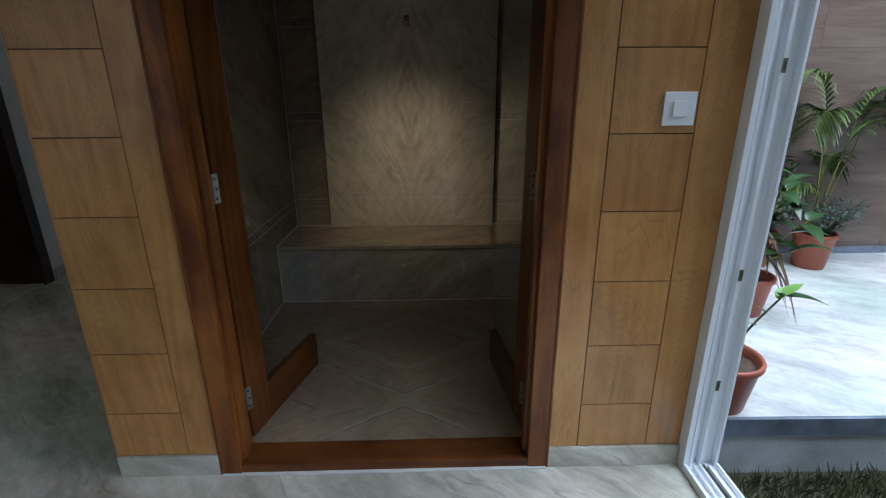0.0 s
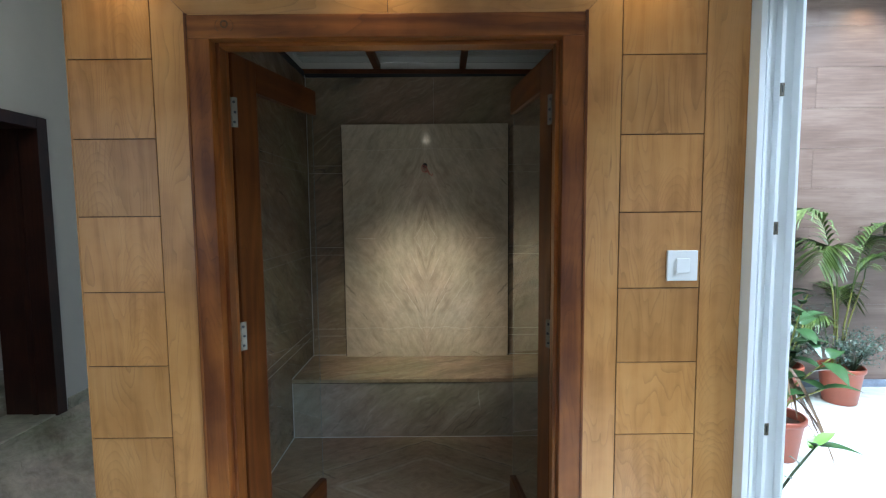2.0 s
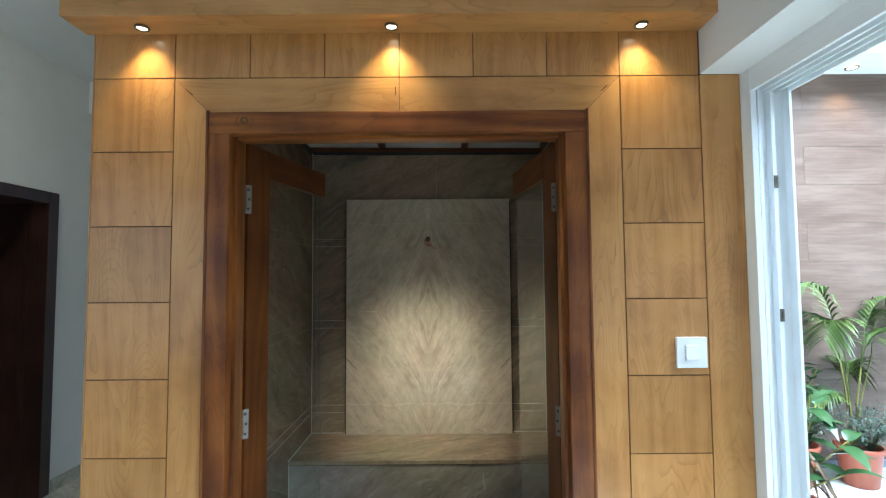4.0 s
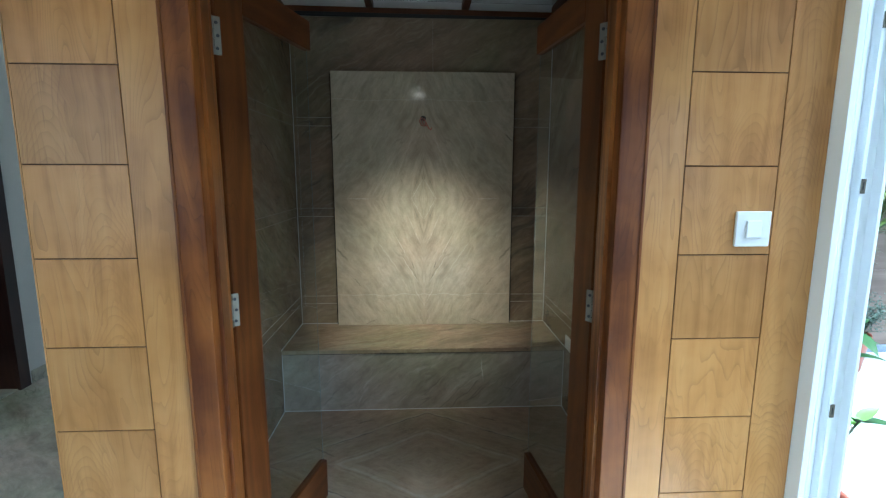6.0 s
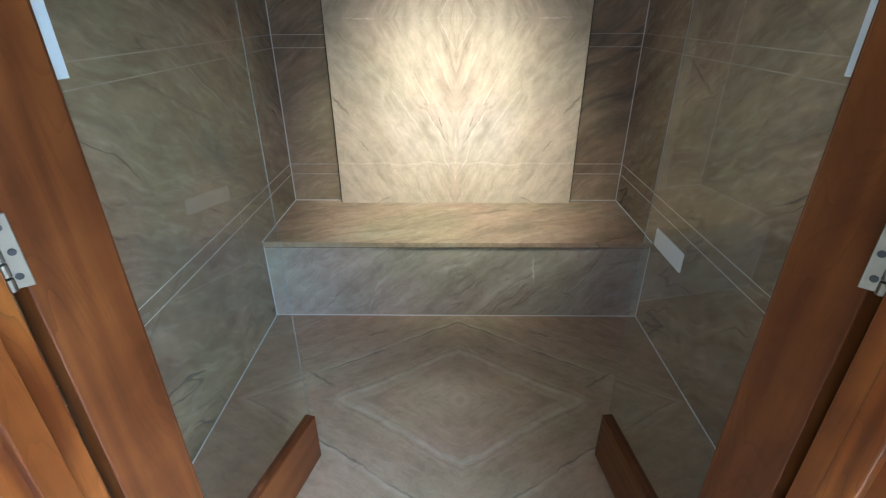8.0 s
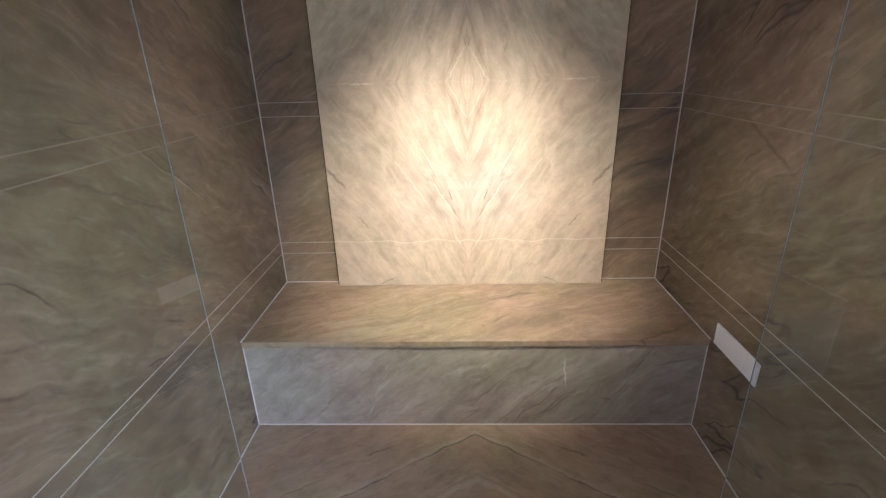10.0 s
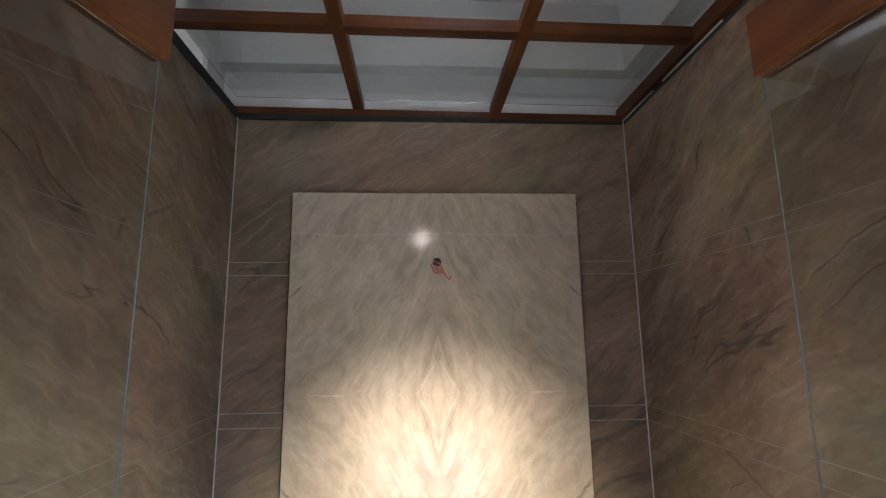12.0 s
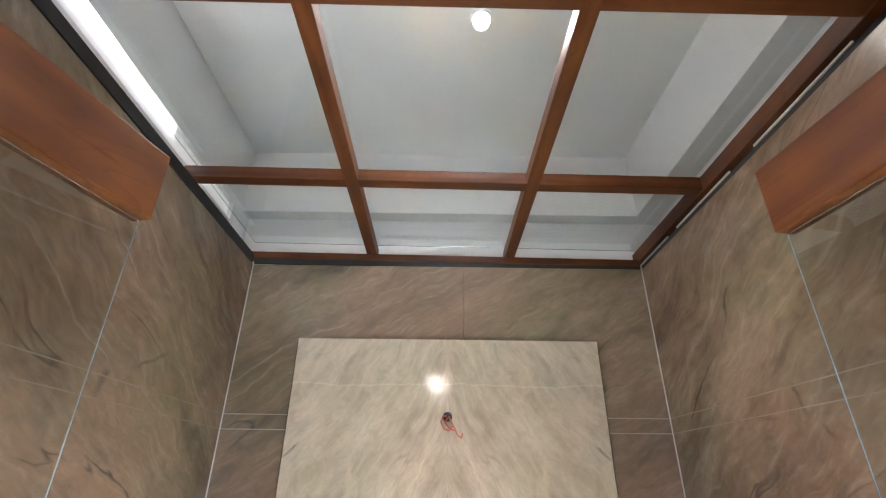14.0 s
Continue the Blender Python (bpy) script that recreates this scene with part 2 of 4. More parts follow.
m_panel = marble("matched_marble_panel", 0, 2, 1.55, 1.0, PALE, DARK, (0.74, 0.685, 0.575), MID, 1.31, True, True, 4.2, rough=0.07, pink=0.35, cloud=0.10, hair=0.2, warped=0.16, veins=0.25, smoke=0.2,
                 along=0.85, feather=0.05, cross=((1.97, 0.5), (0.625, 0.6), (1.312, 0.15)), curve=0.72,
                 marks=((0.588, 1.725, 135, 0.045, 0.009, 0.7), (0.575, 0.925, 48, 0.07, 0.009, 0.7), (0.078, 0.842, 73, 0.03, 0.005, 0.8), (0.006, 1.455, 60, 0.022, 0.004, 0.7),
                        (0.153, 1.43, 80, 0.02, 0.004, 0.6), (0.055, 0.755, 80, 0.022, 0.004, 0.5), (0.47, 0.72, 45, 0.05, 0.004, 0.5), (0.38, 0.43, -25, 0.05, 0.004, 0.7), (0.32, 0.6, 20, 0.05, 0.004, 0.3)),
                 pale=((0.042, 1.383, -60, 0.10, 0.0035, 0.55), (0.042, 1.238, 60, 0.10, 0.0035, 0.55), (0.45, 1.312, 0, 0.08, 0.0035, 0.8), (0.16, 0.98, 62, 0.17, 0.005, 0.5),
                       (0.09, 0.80, 58, 0.14, 0.005, 0.6), (0.26, 0.92, 55, 0.16, 0.004, 0.45), (0.07, 1.10, 66, 0.12, 0.004, 0.5), (0.12, 1.62, -68, 0.20, 0.004, 0.3), (0.24, 1.52, -60, 0.2, 0.004, 0.3), (0.03, 0.60, 60, 0.09, 0.004, 0.5)))
m_niche_floor = marble("matched_marble_floor", 0, 1, 0.62, 1.0, TAN, DARK, (0.56, 0.49, 0.40), 0.045, 0.99, True, True, 2.2, ring=0.245, cloud=0.08, hair=0.08, warped=0.06, fold=0.56, veins=0.08, smoke=0.04, rough=0.1,
                       marks=((0.37, 1.41, -25, 0.06, 0.008, 0.8), (0.56, 1.10, 35, 0.09, 0.009, 0.7), (0.48, 0.42, 30, 0.10, 0.008, 0.7), (0.62, 1.24, -30, 0.10, 0.006, 0.5), (0.25, 0.35, -20, 0.14, 0.006, 0.6)))
m_back = marble("marble_back_wall", 0, 2, -0.55, 1.0, WARM, DARK, LIGHT, rough=0.24, cloud=0.38, smoke=0.65, hair=0.1)
m_side = marble("marble_side_wall", 1, 2, 0.55, 1.0, WARM, DARK, LIGHT, freq=1.6, smoke=0.42, veins=0.85, along=0.6, hair=0.06, cloud=0.32,
                marks=((1.337, 1.845, 70, 0.05, 0.018, 0.6), (1.52, 1.94, 27, 0.10, 0.009, 0.6), (1.06, 1.832, 20, 0.06, 0.022, 0.5), (1.18, 1.07, -27, 0.34, 0.008, 0.55), (0.85, 0.86, -22, 0.2, 0.009, 0.45), (0.80, 0.55, 22, 0.16, 0.012, 0.4)))
m_side_far = marble("marble_far_side_wall", 1, 2, 0.6, 1.0, WARM, DARK, LIGHT, freq=1.6, smoke=0.42, veins=0.85, along=0.6, hair=0.06, cloud=0.32,
                    marks=((1.354, 1.825, 75, 0.05, 0.016, 0.7), (1.50, 1.795, 8, 0.06, 0.008, 0.5), (1.29, 1.74, 60, 0.025, 0.010, 0.7), (1.47, 1.135, 25, 0.19, 0.010, 0.65), (0.9, 1.3, 25, 0.2, 0.008, 0.4)))
m_bench = marble("marble_bench_top", 0, 1, -0.5, 1.0, (TAN[1], TAN[2], TAN[2], PALE[0]), DARK, LIGHT, smoke=0.25, veins=0.4)
m_riser = marble("marble_bench_riser", 0, 2, -0.8, 1.0, ((0.29, 0.245, 0.20), (0.35, 0.30, 0.248), (0.385, 0.335, 0.28), (0.45, 0.40, 0.345)), DARK, (0.72, 0.68, 0.62), veins=0.35, smoke=0.35, cloud=0.2, hair=0.3,
                 marks=((0.68, 0.30, 60, 0.08, 0.004, 0.6), (0.566, 0.13, -20, 0.03, 0.004, 0.7), (-0.55, 0.1, 50, 0.08, 0.006, 0.4)), pale=((0.395, 0.255, 95, 0.08, 0.006, 0.85),))
m_floor = marble("marble_room_floor", 0, 1, 0.9, 1.0, GREY, (0.2, 0.19, 0.16), (0.76, 0.74, 0.68), freq=2.4, rough=0.16, veins=0.5)
m_skirt = marble("marble_skirting", 0, 2, 0.7, 1.0, GREY, (0.2, 0.2, 0.18), (0.7, 0.69, 0.65), rough=0.3)
m_court = marble("white_court_marble", 0, 1, 0.5, 1.0, WHITE, (0.30, 0.31, 0.30), (0.8, 0.81, 0.8), freq=1.8, rough=0.3, veins=0.5)


def wood(name, c_dark, c_mid, c_light, axis=2, rough=0.32, grain=1.0, figure=0.5, coat=0.25, arch=0.0):
    """Varnished wood with its grain along one axis, uneven from piece to piece."""
    n = Net(name)
    p = n.xyz()
    across = [p[k] for k in range(3) if k != axis]
    v = n.vec(across[0], across[1], n.m("MULTIPLY", p[axis], 0.13))
    warp = n.noise(v, 3.0, 3.0)
    rings = n.m("SINE", n.m("MULTIPLY", n.m("ADD", n.m("MULTIPLY", n.m("ADD", across[0], across[1]), 1.0), n.m("MULTIPLY", warp, 0.55)), 95.0))
    fibre = n.noise(n.vec(n.m("MULTIPLY", across[0], 1.0), across[1], n.m("MULTIPLY", p[axis], 0.035)), 120.0 * grain, 4.0, 0.6)
    cloud = n.noise(n.vec(*p), 3.4, 4.0)
    f = n.m("ADD", n.m("MULTIPLY", rings, 0.10 * figure), n.m("ADD", n.m("MULTIPLY", fibre, 0.16 + 0.2 * (figure > 1)), n.m("MULTIPLY", cloud, 0.86 - 0.2 * (figure > 1))))
    col = n.ramp(f, (0.30, c_dark), (0.50, c_mid), (0.70, c_light))
    # growth lines as contours of a long, slow field
    field = n.noise(n.vec(across[0], across[1], n.m("MULTIPLY", p[axis], 0.17)), 4.2, 3.5, 0.42, 0.2)
    edge = n.m("POWER", n.m("FRACT", n.m("MULTIPLY", field, 44.0)), 5.0)
    patch = n.m("MULTIPLY", n.m("SUBTRACT", n.noise(n.vec(*p), 5.5, 3.0), 0.36, clamp=True), 4.0, clamp=True)
    col = n.mix(n.m("MULTIPLY", n.m("MULTIPLY", edge, patch), 0.40), col, tuple(c * 0.5 for c in c_dark))
    if arch:
        # peaked figure of a crown-cut sheet, different on every board
        q = n.xyz(offset=False)
        rnd = n.t.nodes.new("ShaderNodeObjectInfo").outputs["Random"]
        side = n.m("ADD", n.m("SUBTRACT", q[0], n.m("MULTIPLY", n.m("SUBTRACT", rnd, 0.5), 0.14)), n.m("MULTIPLY", n.m("SUBTRACT", n.noise(n.vec(*p), 7.0, 3.0), 0.5), 0.05))
        hill = n.m("ADD", n.m("MULTIPLY", n.m("MULTIPLY", side, side), 30.0), n.m("ADD", q[2], n.m("MULTIPLY", n.noise(n.vec(*p), 4.0, 4.0), 0.14)))
        crest = n.m("POWER", n.m("FRACT", n.m("MULTIPLY", hill, 34.0)), 4.0)
        spot = n.ramp(n.m("ABSOLUTE", side), (0.05, 1.0), (0.12, 0.0))
        some = n.ramp(n.noise(n.vec(*p), 2.6, 2.0), (0.46, 0.0), (0.56, 1.0))
        col = n.mix(n.m("MULTIPLY", n.m("MULTIPLY", crest, n.m("MULTIPLY", spot, some)), arch), col, tuple(c * 0.6 for c in c_dark))
    pore = n.noise(n.vec(n.m("MULTIPLY", across[0], 9.0), n.m("MULTIPLY", across[1], 9.0), n.m("MULTIPLY", p[axis], 0.8)), 6.0, 2.0, 0.5, 0.6)
    col = n.mix(n.m("MULTIPLY", n.m("SUBTRACT", pore, 0.69, clamp=True), 4.5, clamp=True), col, tuple(c * 0.6 for c in c_dark))
    r = n.t.nodes.new("ShaderNodeObjectInfo").outputs["Random"]
    hs = n.t.nodes.new("ShaderNodeHueSaturation")
    n.put(hs.inputs["Value"], n.m("ADD", 0.9, n.m("MULTIPLY", r, 0.2)))
    n.put(hs.inputs["Color"], col)
    n.bump(fibre, 0.12, 0.001)
    return n.done(hs.outputs[0], n.m("ADD", rough - 0.05, n.m("MULTIPLY", cloud, 0.14)), Coat_Weight=coat, Coat_Roughness=0.2, Specular_IOR_Level=0.5 if coat > 0.2 else 0.3)


VEN = ((0.308, 0.128, 0.030), (0.452, 0.211, 0.058), (0.532, 0.270, 0.086))
m_veneer = wood("honey_veneer", *VEN, coat=0.4, arch=0.25)
m_veneer_x = wood("honey_veneer_across", *VEN, axis=0, coat=0.4)
TEAK = ((0.088, 0.022, 0.004), (0.178, 0.053, 0.010), (0.268, 0.093, 0.018))
m_teak = wood("red_teak", *TEAK, figure=0.9, rough=0.38, coat=0.2)
m_teak_x = wood("red_teak_across", *TEAK, axis=0, figure=0.9, rough=0.38, coat=0.2)
RED = ((0.056, 0.015, 0.003), (0.100, 0.029, 0.006), (0.148, 0.048, 0.010))
m_leaf = wood("red_leaf_wood", *RED, figure=0.7, rough=0.42, coat=0.08)
m_leaf_x = wood("red_leaf_wood_across", *RED, axis=0, figure=0.7, rough=0.42, coat=0.08)
m_leaf_y = wood("red_leaf_wood_depth", *RED, axis=1, figure=0.7, rough=0.42, coat=0.08)
m_darkwood = wood("dark_door_wood", (0.012, 0.004, 0.003), (0.028, 0.009, 0.006), (0.05, 0.017, 0.010), rough=0.4)
m_groove = Net("groove_shadow_board").done((0.10, 0.045, 0.015), 0.8)


def plain(name, color, rough=0.5, spread=0.08, scale=6.0, bump=0.08, **more):
    """A plain surface with slight clouding, grain and relief."""
    n = Net(name)
    p = n.vec(*n.xyz())
    a, b = n.noise(p, scale, 5.0), n.noise(p, scale * 28, 3.0)
    f = n.m("ADD", n.m("MULTIPLY", a, 0.7), n.m("MULTIPLY", b, 0.3))
    col = n.ramp(f, (0.3, tuple(c * (1 - spread) for c in color)), (0.7, tuple(min(1.0, c * (1 + spread)) for c in color)))
    n.bump(b, bump, 0.001)
    return n.done(col, n.m("ADD", rough - 0.06, n.m("MULTIPLY", a, 0.12)), **more)


m_paint = plain("white_wall_paint", (0.74, 0.74, 0.71), 0.7, 0.03)
# dark tone for unseen walls, picked to dim their reflection in the altar slab
m_rear = plain("taupe_unseen_wall_paint", (0.26, 0.23, 0.20), 0.7, 0.06)
m_ceiling = plain("white_ceiling_paint", (0.78, 0.79, 0.78), 0.8, 0.02)
m_loft = plain("loft_white_paint", (0.76, 0.76, 0.75), 0.75, 0.03, 2.0)
m_alu = plain("white_powder_coated_aluminium", (0.83, 0.86, 0.88), 0.35, 0.012, 3.0)
m_nickel = plain("nickel_hinge_metal", (0.20, 0.178, 0.142), 0.55, 0.12, 30.0, Metallic=1.0)
m_plastic = plain("white_plastic", (0.82, 0.83, 0.84), 0.3, 0.02)
m_steel = plain("brushed_steel", (0.17, 0.14, 0.10), 0.45, 0.15, 20.0, Metallic=1.0)
m_black = plain("dark_gap", (0.02, 0.02, 0.02), 0.7, 0.3)
m_grout = plain("pale_grout", (0.60, 0.59, 0.56), 0.8, 0.12, 20.0)
m_joint = plain("dull_joint_filler", (0.225, 0.175, 0.122), 0.7, 0.3, 9.0)
m_pale_joint = plain("pale_joint_filler", (0.46, 0.415, 0.345), 0.7, 0.35, 9.0)
m_slate = plain("blue_grey_slate", (0.16, 0.19, 0.24), 0.4, 0.45, 14.0, 0.4)
m_riser_stone = plain("stained_pale_stone", (0.54, 0.57, 0.57), 0.6, 0.3, 5.0, 0.2)
m_pot = plain("terracotta_plastic", (0.30, 0.075, 0.04), 0.45, 0.15, 8.0)
m_soil = plain("dry_soil", (0.085, 0.05, 0.032), 0.95, 0.5, 30.0, 1.0)
m_earth = plain("lawn_soil", (0.06, 0.055, 0.03), 0.95, 0.5, 12.0, 0.8)
m_copper = plain("red_wire", (0.5, 0.12, 0.08), 0.4, 0.2)
m_rubber = plain("dirt_in_track", (0.09, 0.085, 0.075), 0.9, 0.5, 30.0)


def foliage(name, dark, light, rough=0.38):
    n = Net(name)
    r = n.t.nodes.new("ShaderNodeNewGeometry").outputs["Random Per Island"]
    s = n.noise(n.vec(*n.xyz()), 25.0, 3.0)
    col = n.mix(n.m("ADD", n.m("MULTIPLY", r, 0.75), n.m("MULTIPLY", s, 0.25)), dark, light)
    return n.done(col, rough, Subsurface_Weight=0.0, Specular_IOR_Level=0.4)


m_palm = foliage("palm_leaf", (0.022, 0.046, 0.010), (0.10, 0.145, 0.028))
m_broad = foliage("broad_leaf", (0.012, 0.040, 0.014), (0.045, 0.11, 0.028), 0.28)
m_silver = foliage("small_grey_leaf", (0.022, 0.045, 0.034), (0.10, 0.14, 0.105))
m_lime = foliage("young_leaf", (0.10, 0.24, 0.04), (0.20, 0.38, 0.07))
m_dry = foliage("dry_leaf", (0.12, 0.075, 0.045), (0.26, 0.17, 0.10))
m_stem = foliage("green_stem", (0.15, 0.16, 0.03), (0.32, 0.30, 0.07))
m_twig = foliage("dark_twig", (0.03, 0.045, 0.02), (0.05, 0.07, 0.03))
m_grass = foliage("lawn_blade", (0.035, 0.055, 0.018), (0.16, 0.16, 0.075), 0.6)


def wood_tile():
    n = Net("wood_look_tile")
    p = n.xyz()
    v = n.vec(n.m("MULTIPLY", p[0], 0.16), p[1], p[2])
    a = n.noise(v, 9.0, 6.0, 0.6, 0.6)
    b = n.noise(n.vec(n.m("MULTIPLY", p[0], 0.05), p[1], p[2]), 70.0, 3.0)
    f = n.m("ADD", n.m("MULTIPLY", a, 0.72), n.m("MULTIPLY", b, 0.28))
    col = n.ramp(f, (0.30, (0.078, 0.048, 0.035)), (0.5, (0.128, 0.084, 0.063)), (0.70, (0.188, 0.134, 0.106)))
    n.bump(b, 0.15)
    return n.done(col, 0.42)


m_tile = wood_tile()


def clear_glass(name, tint):
    n = Net(name)
    return n.done(tint, 0.0, Transmission_Weight=1.0, IOR=1.45)


m_glass = clear_glass("clear_glass", (0.93, 0.98, 0.965))
m_glass_edge = plain("ground_glass_edge", (0.20, 0.25, 0.25), 0.55, 0.1)


def glow(name, color, strength):
    n = Net(name)
    return n.done((0.9, 0.9, 0.9), 0.4, Emission_Color=color, Emission_Strength=strength)


m_led = glow("warm_led", (1.0, 0.86, 0.6), 22.0)
m_hot = glow("hot_led", (1.0, 0.88, 0.68), 50.0)
# faint glow added for a wall band that only catches light
m_band_glow = glow("wall_band_glow", (1.0, 0.95, 0.88), 0.05)
m_strip = glow("lit_strip", (1.0, 0.97, 0.92), 0.9)

# ---- mesh helpers ----
def mesh_of(name, bm, material):
    me = bpy.data.meshes.new(name)
    bmesh.ops.recalc_face_normals(bm, faces=bm.faces)
    bm.to_mesh(me)
    bm.free()
    me.materials.append(material)
    return me


def part(name, bm, material, parent=None, label="", smooth=False):
    me = mesh_of(name, bm, material)
    if smooth:
        for f in me.polygons:
            f.use_smooth = True
    ob = new(name, me)
    ob.parent = parent
    if label:
        ob["label"] = label
    return ob


def thing(name, at, label, category, group="", kind=""):
    ob = new(name)
    ob.location = at
    ob.empty_display_size = 0.05
    return tagged(ob, label, category, group, kind)


def box(x0, x1, y0, y1, z0, z1, bevel=0.0, bm=None, segs=2):
    bm = bm or bmesh.new()
    m = Matrix.Translation(((x0 + x1) / 2, (y0 + y1) / 2, (z0 + z1) / 2)) @ Matrix.Diagonal((x1 - x0, y1 - y0, z1 - z0, 1))
    got = bmesh.ops.create_cube(bm, size=1, matrix=m)
    if bevel:
        edges = list({e for v in got["verts"] for e in v.link_edges})
        bmesh.ops.bevel(bm, geom=edges, offset=bevel, segments=segs, affect="EDGES", profile=0.6)
    return bm


def rod(a, b, r0, r1=None, bm=None, n=10, caps=True):
    bm = bm or bmesh.new()
    a, b = Vector(a), Vector(b)
    r1 = r0 if r1 is None else r1
    turn = (b - a).to_track_quat("Z", "Y").to_matrix()
    rings = []
    for p, r in ((a, r0), (b, r1)):
        rings.append([bm.verts.new(p + turn @ Vector((r * math.cos(2 * math.pi * k / n), r * math.sin(2 * math.pi * k / n), 0))) for k in range(n)])
    for k in range(n):
        bm.faces.new((rings[0][k], rings[0][(k + 1) % n], rings[1][(k + 1) % n], rings[1][k]))
    if caps:
        bm.faces.new(rings[0][::-1])
        bm.faces.new(rings[1])
    return bm


def lathe(profile, n=32, at=(0, 0, 0), bm=None):
    bm = bm or bmesh.new()
    rings = [[bm.verts.new((at[0] + r * math.cos(2 * math.pi * k / n), at[1] + r * math.sin(2 * math.pi * k / n), at[2] + z)) for k in range(n)] for r, z in profile]
    for p, q in zip(rings, rings[1:]):
        for k in range(n):
            bm.faces.new((p[k], p[(k + 1) % n], q[(k + 1) % n], q[k]))
    return bm


def setting(name, bm, material, label, category, parent=None):
    ob = part(name, bm, material, parent)
    return tagged(ob, label, category, kind="structure")


def tube(points, r, bm=None, n=8, r_end=None):
    """A bent rod through points."""
    bm = bm or bmesh.new()
    pts = [Vector(p) for p in points]
    r_end = r if r_end is None else r_end
    last = None
    for k, p in enumerate(pts):
        way = (pts[min(k + 1, len(pts) - 1)] - pts[max(k - 1, 0)]).normalized()
        turn = way.to_track_quat("Z", "Y").to_matrix()
        rr = r + (r_end - r) * k / (len(pts) - 1)
        ring = [bm.verts.new(p + turn @ Vector((rr * math.cos(2 * math.pi * j / n), rr * math.sin(2 * math.pi * j / n), 0))) for j in range(n)]
        if last:
            for j in range(n):
                bm.faces.new((last[j], last[(j + 1) % n], ring[(j + 1) % n], ring[j]))
        last = ring
    return bm


# ---- the plan ----
NL, NR, NB = -0.852, 0.918, 2.081        # niche walls and back
WL = -1.004                             # left end of the panelled front
OL, OR, OT = -0.553, 0.541, 2.05        # clear door opening
FL, FR, FT = -0.624, 0.614, 2.121       # outer edge of the door frame
ROWS_Z = (0.09, 0.277, 0.523, 0.768, 1.012, 1.257, 1.502, 1.747, 1.992, 2.237)
CAN = 2.387                             # underside of the canopy

# ---- room shell ----
setting("floor", box(LEFT - 1.6, 1.13, BACK, 4.2, -0.12, 0.0), m_floor, "polished grey-beige veined marble floor of the hall", "floor")
lintel = box(WL, 1.128, 0.004, 0.14, FT, HIGH)
box(WL, FL, 0.004, 0.14, 0, FT, bm=lintel)
box(FR, 1.126, 0.004, 0.14, 0, FT, bm=lintel)
wall_front = setting("wall_front", lintel, m_groove, "wall round the shrine doors, clad with honey-coloured veneer panels", "wall")
sides = box(WL, NL - 0.02, 0.14, 2.3, 0, 2.515)
setting("wall_niche_left", sides, m_paint, "white painted outer side wall of the shrine room", "wall")
setting("wall_niche_right", box(NR + 0.02, 1.13, 0.14, 2.3, 0, 2.515), m_paint, "white painted outer side wall of the shrine room", "wall")
setting("wall_niche_back", box(NL - 0.02, NR + 0.02, NB + 0.02, 2.3, 0, 2.515), m_loft, "white painted wall behind the marble", "wall")
left = box(LEFT - 0.38, LEFT, -2.3, 0.85, 0, HIGH)
box(LEFT - 0.38, LEFT, BACK, -4.3, 0, HIGH, bm=left)
box(LEFT - 0.38, LEFT, -4.3, -2.3, 0, 0.7, bm=left)
box(LEFT - 0.38, LEFT, -4.3, -2.3, 2.5, HIGH, bm=left)
box(LEFT - 0.38, LEFT, 1.99, 4.2, 0, HIGH, bm=left)
box(LEFT - 0.38, LEFT, 0.85, 1.99, 2.215, HIGH, bm=left)
setting("wall_left", left, m_paint, "white painted wall with a dark wooden doorway", "wall")
setting("wall_far", box(LEFT, WL, 4.2, 4.4, 0, HIGH), m_paint, "white painted wall at the end of the passage", "wall")
# unseen closing wall; its dark colour holds down the mirrored light
setting("wall_rear", box(LEFT - 1.6, 1.3, BACK - 0.2, BACK, 0, HIGH), m_rear, "plain unseen taupe rear wall, kept dark to weaken its reflection", "wall")
# unseen pier, added to block court daylight from reaching the rear wall
setting("wall_right_pier", box(1.1, 1.32, BACK, -3.45, 0, HIGH), m_rear, "unseen plain pier added to keep court light off the rear wall", "wall")
side_room = box(LEFT - 1.6, LEFT - 1.45, 0.0, 3.2, 0, HIGH)
box(LEFT - 1.45, LEFT - 0.38, 3.0, 3.2, 0, HIGH, bm=side_room)
box(LEFT - 1.45, LEFT - 0.38, 0.0, 0.2, 0, HIGH, bm=side_room)
setting("wall_side_room", side_room, m_paint, "white painted wall of the room beyond the doorway", "wall")
setting("ceiling", box(LEFT - 1.6, 1.3, BACK, 4.4, HIGH, HIGH + 0.15), m_ceiling, "flat white painted ceiling", "ceiling")
setting("ceiling_beam", box(LEFT, WL, 2.32, 2.62, 2.93, HIGH), m_ceiling, "white painted beam across the passage", "beam")
setting("window_beam", box(0.995, 1.32, BACK, 0.0, 2.24, HIGH), m_ceiling, "white painted beam above the sliding door", "beam")
setting("baseboard_left", box(LEFT, LEFT + 0.012, 2.06, 4.2, 0, 0.09, 0.002), m_skirt, "pale marble skirting along the passage wall", "skirting")

# dark doorway in the left wall
door_1 = tagged(new("door_1"), "dark brown wooden doorway lining standing open", "door", kind="structure")
part("jamb", box(LEFT - 0.37, LEFT + 0.02, 1.94, 2.03, 0.0, 2.215, 0.004), m_darkwood, door_1)
part("jamb", box(LEFT - 0.37, LEFT + 0.02, 0.81, 0.90, 0.0, 2.215, 0.004), m_darkwood, door_1)
part("head", box(LEFT - 0.37, LEFT + 0.02, 0.90, 1.94, 2.13, 2.215, 0.004), m_darkwood, door_1)
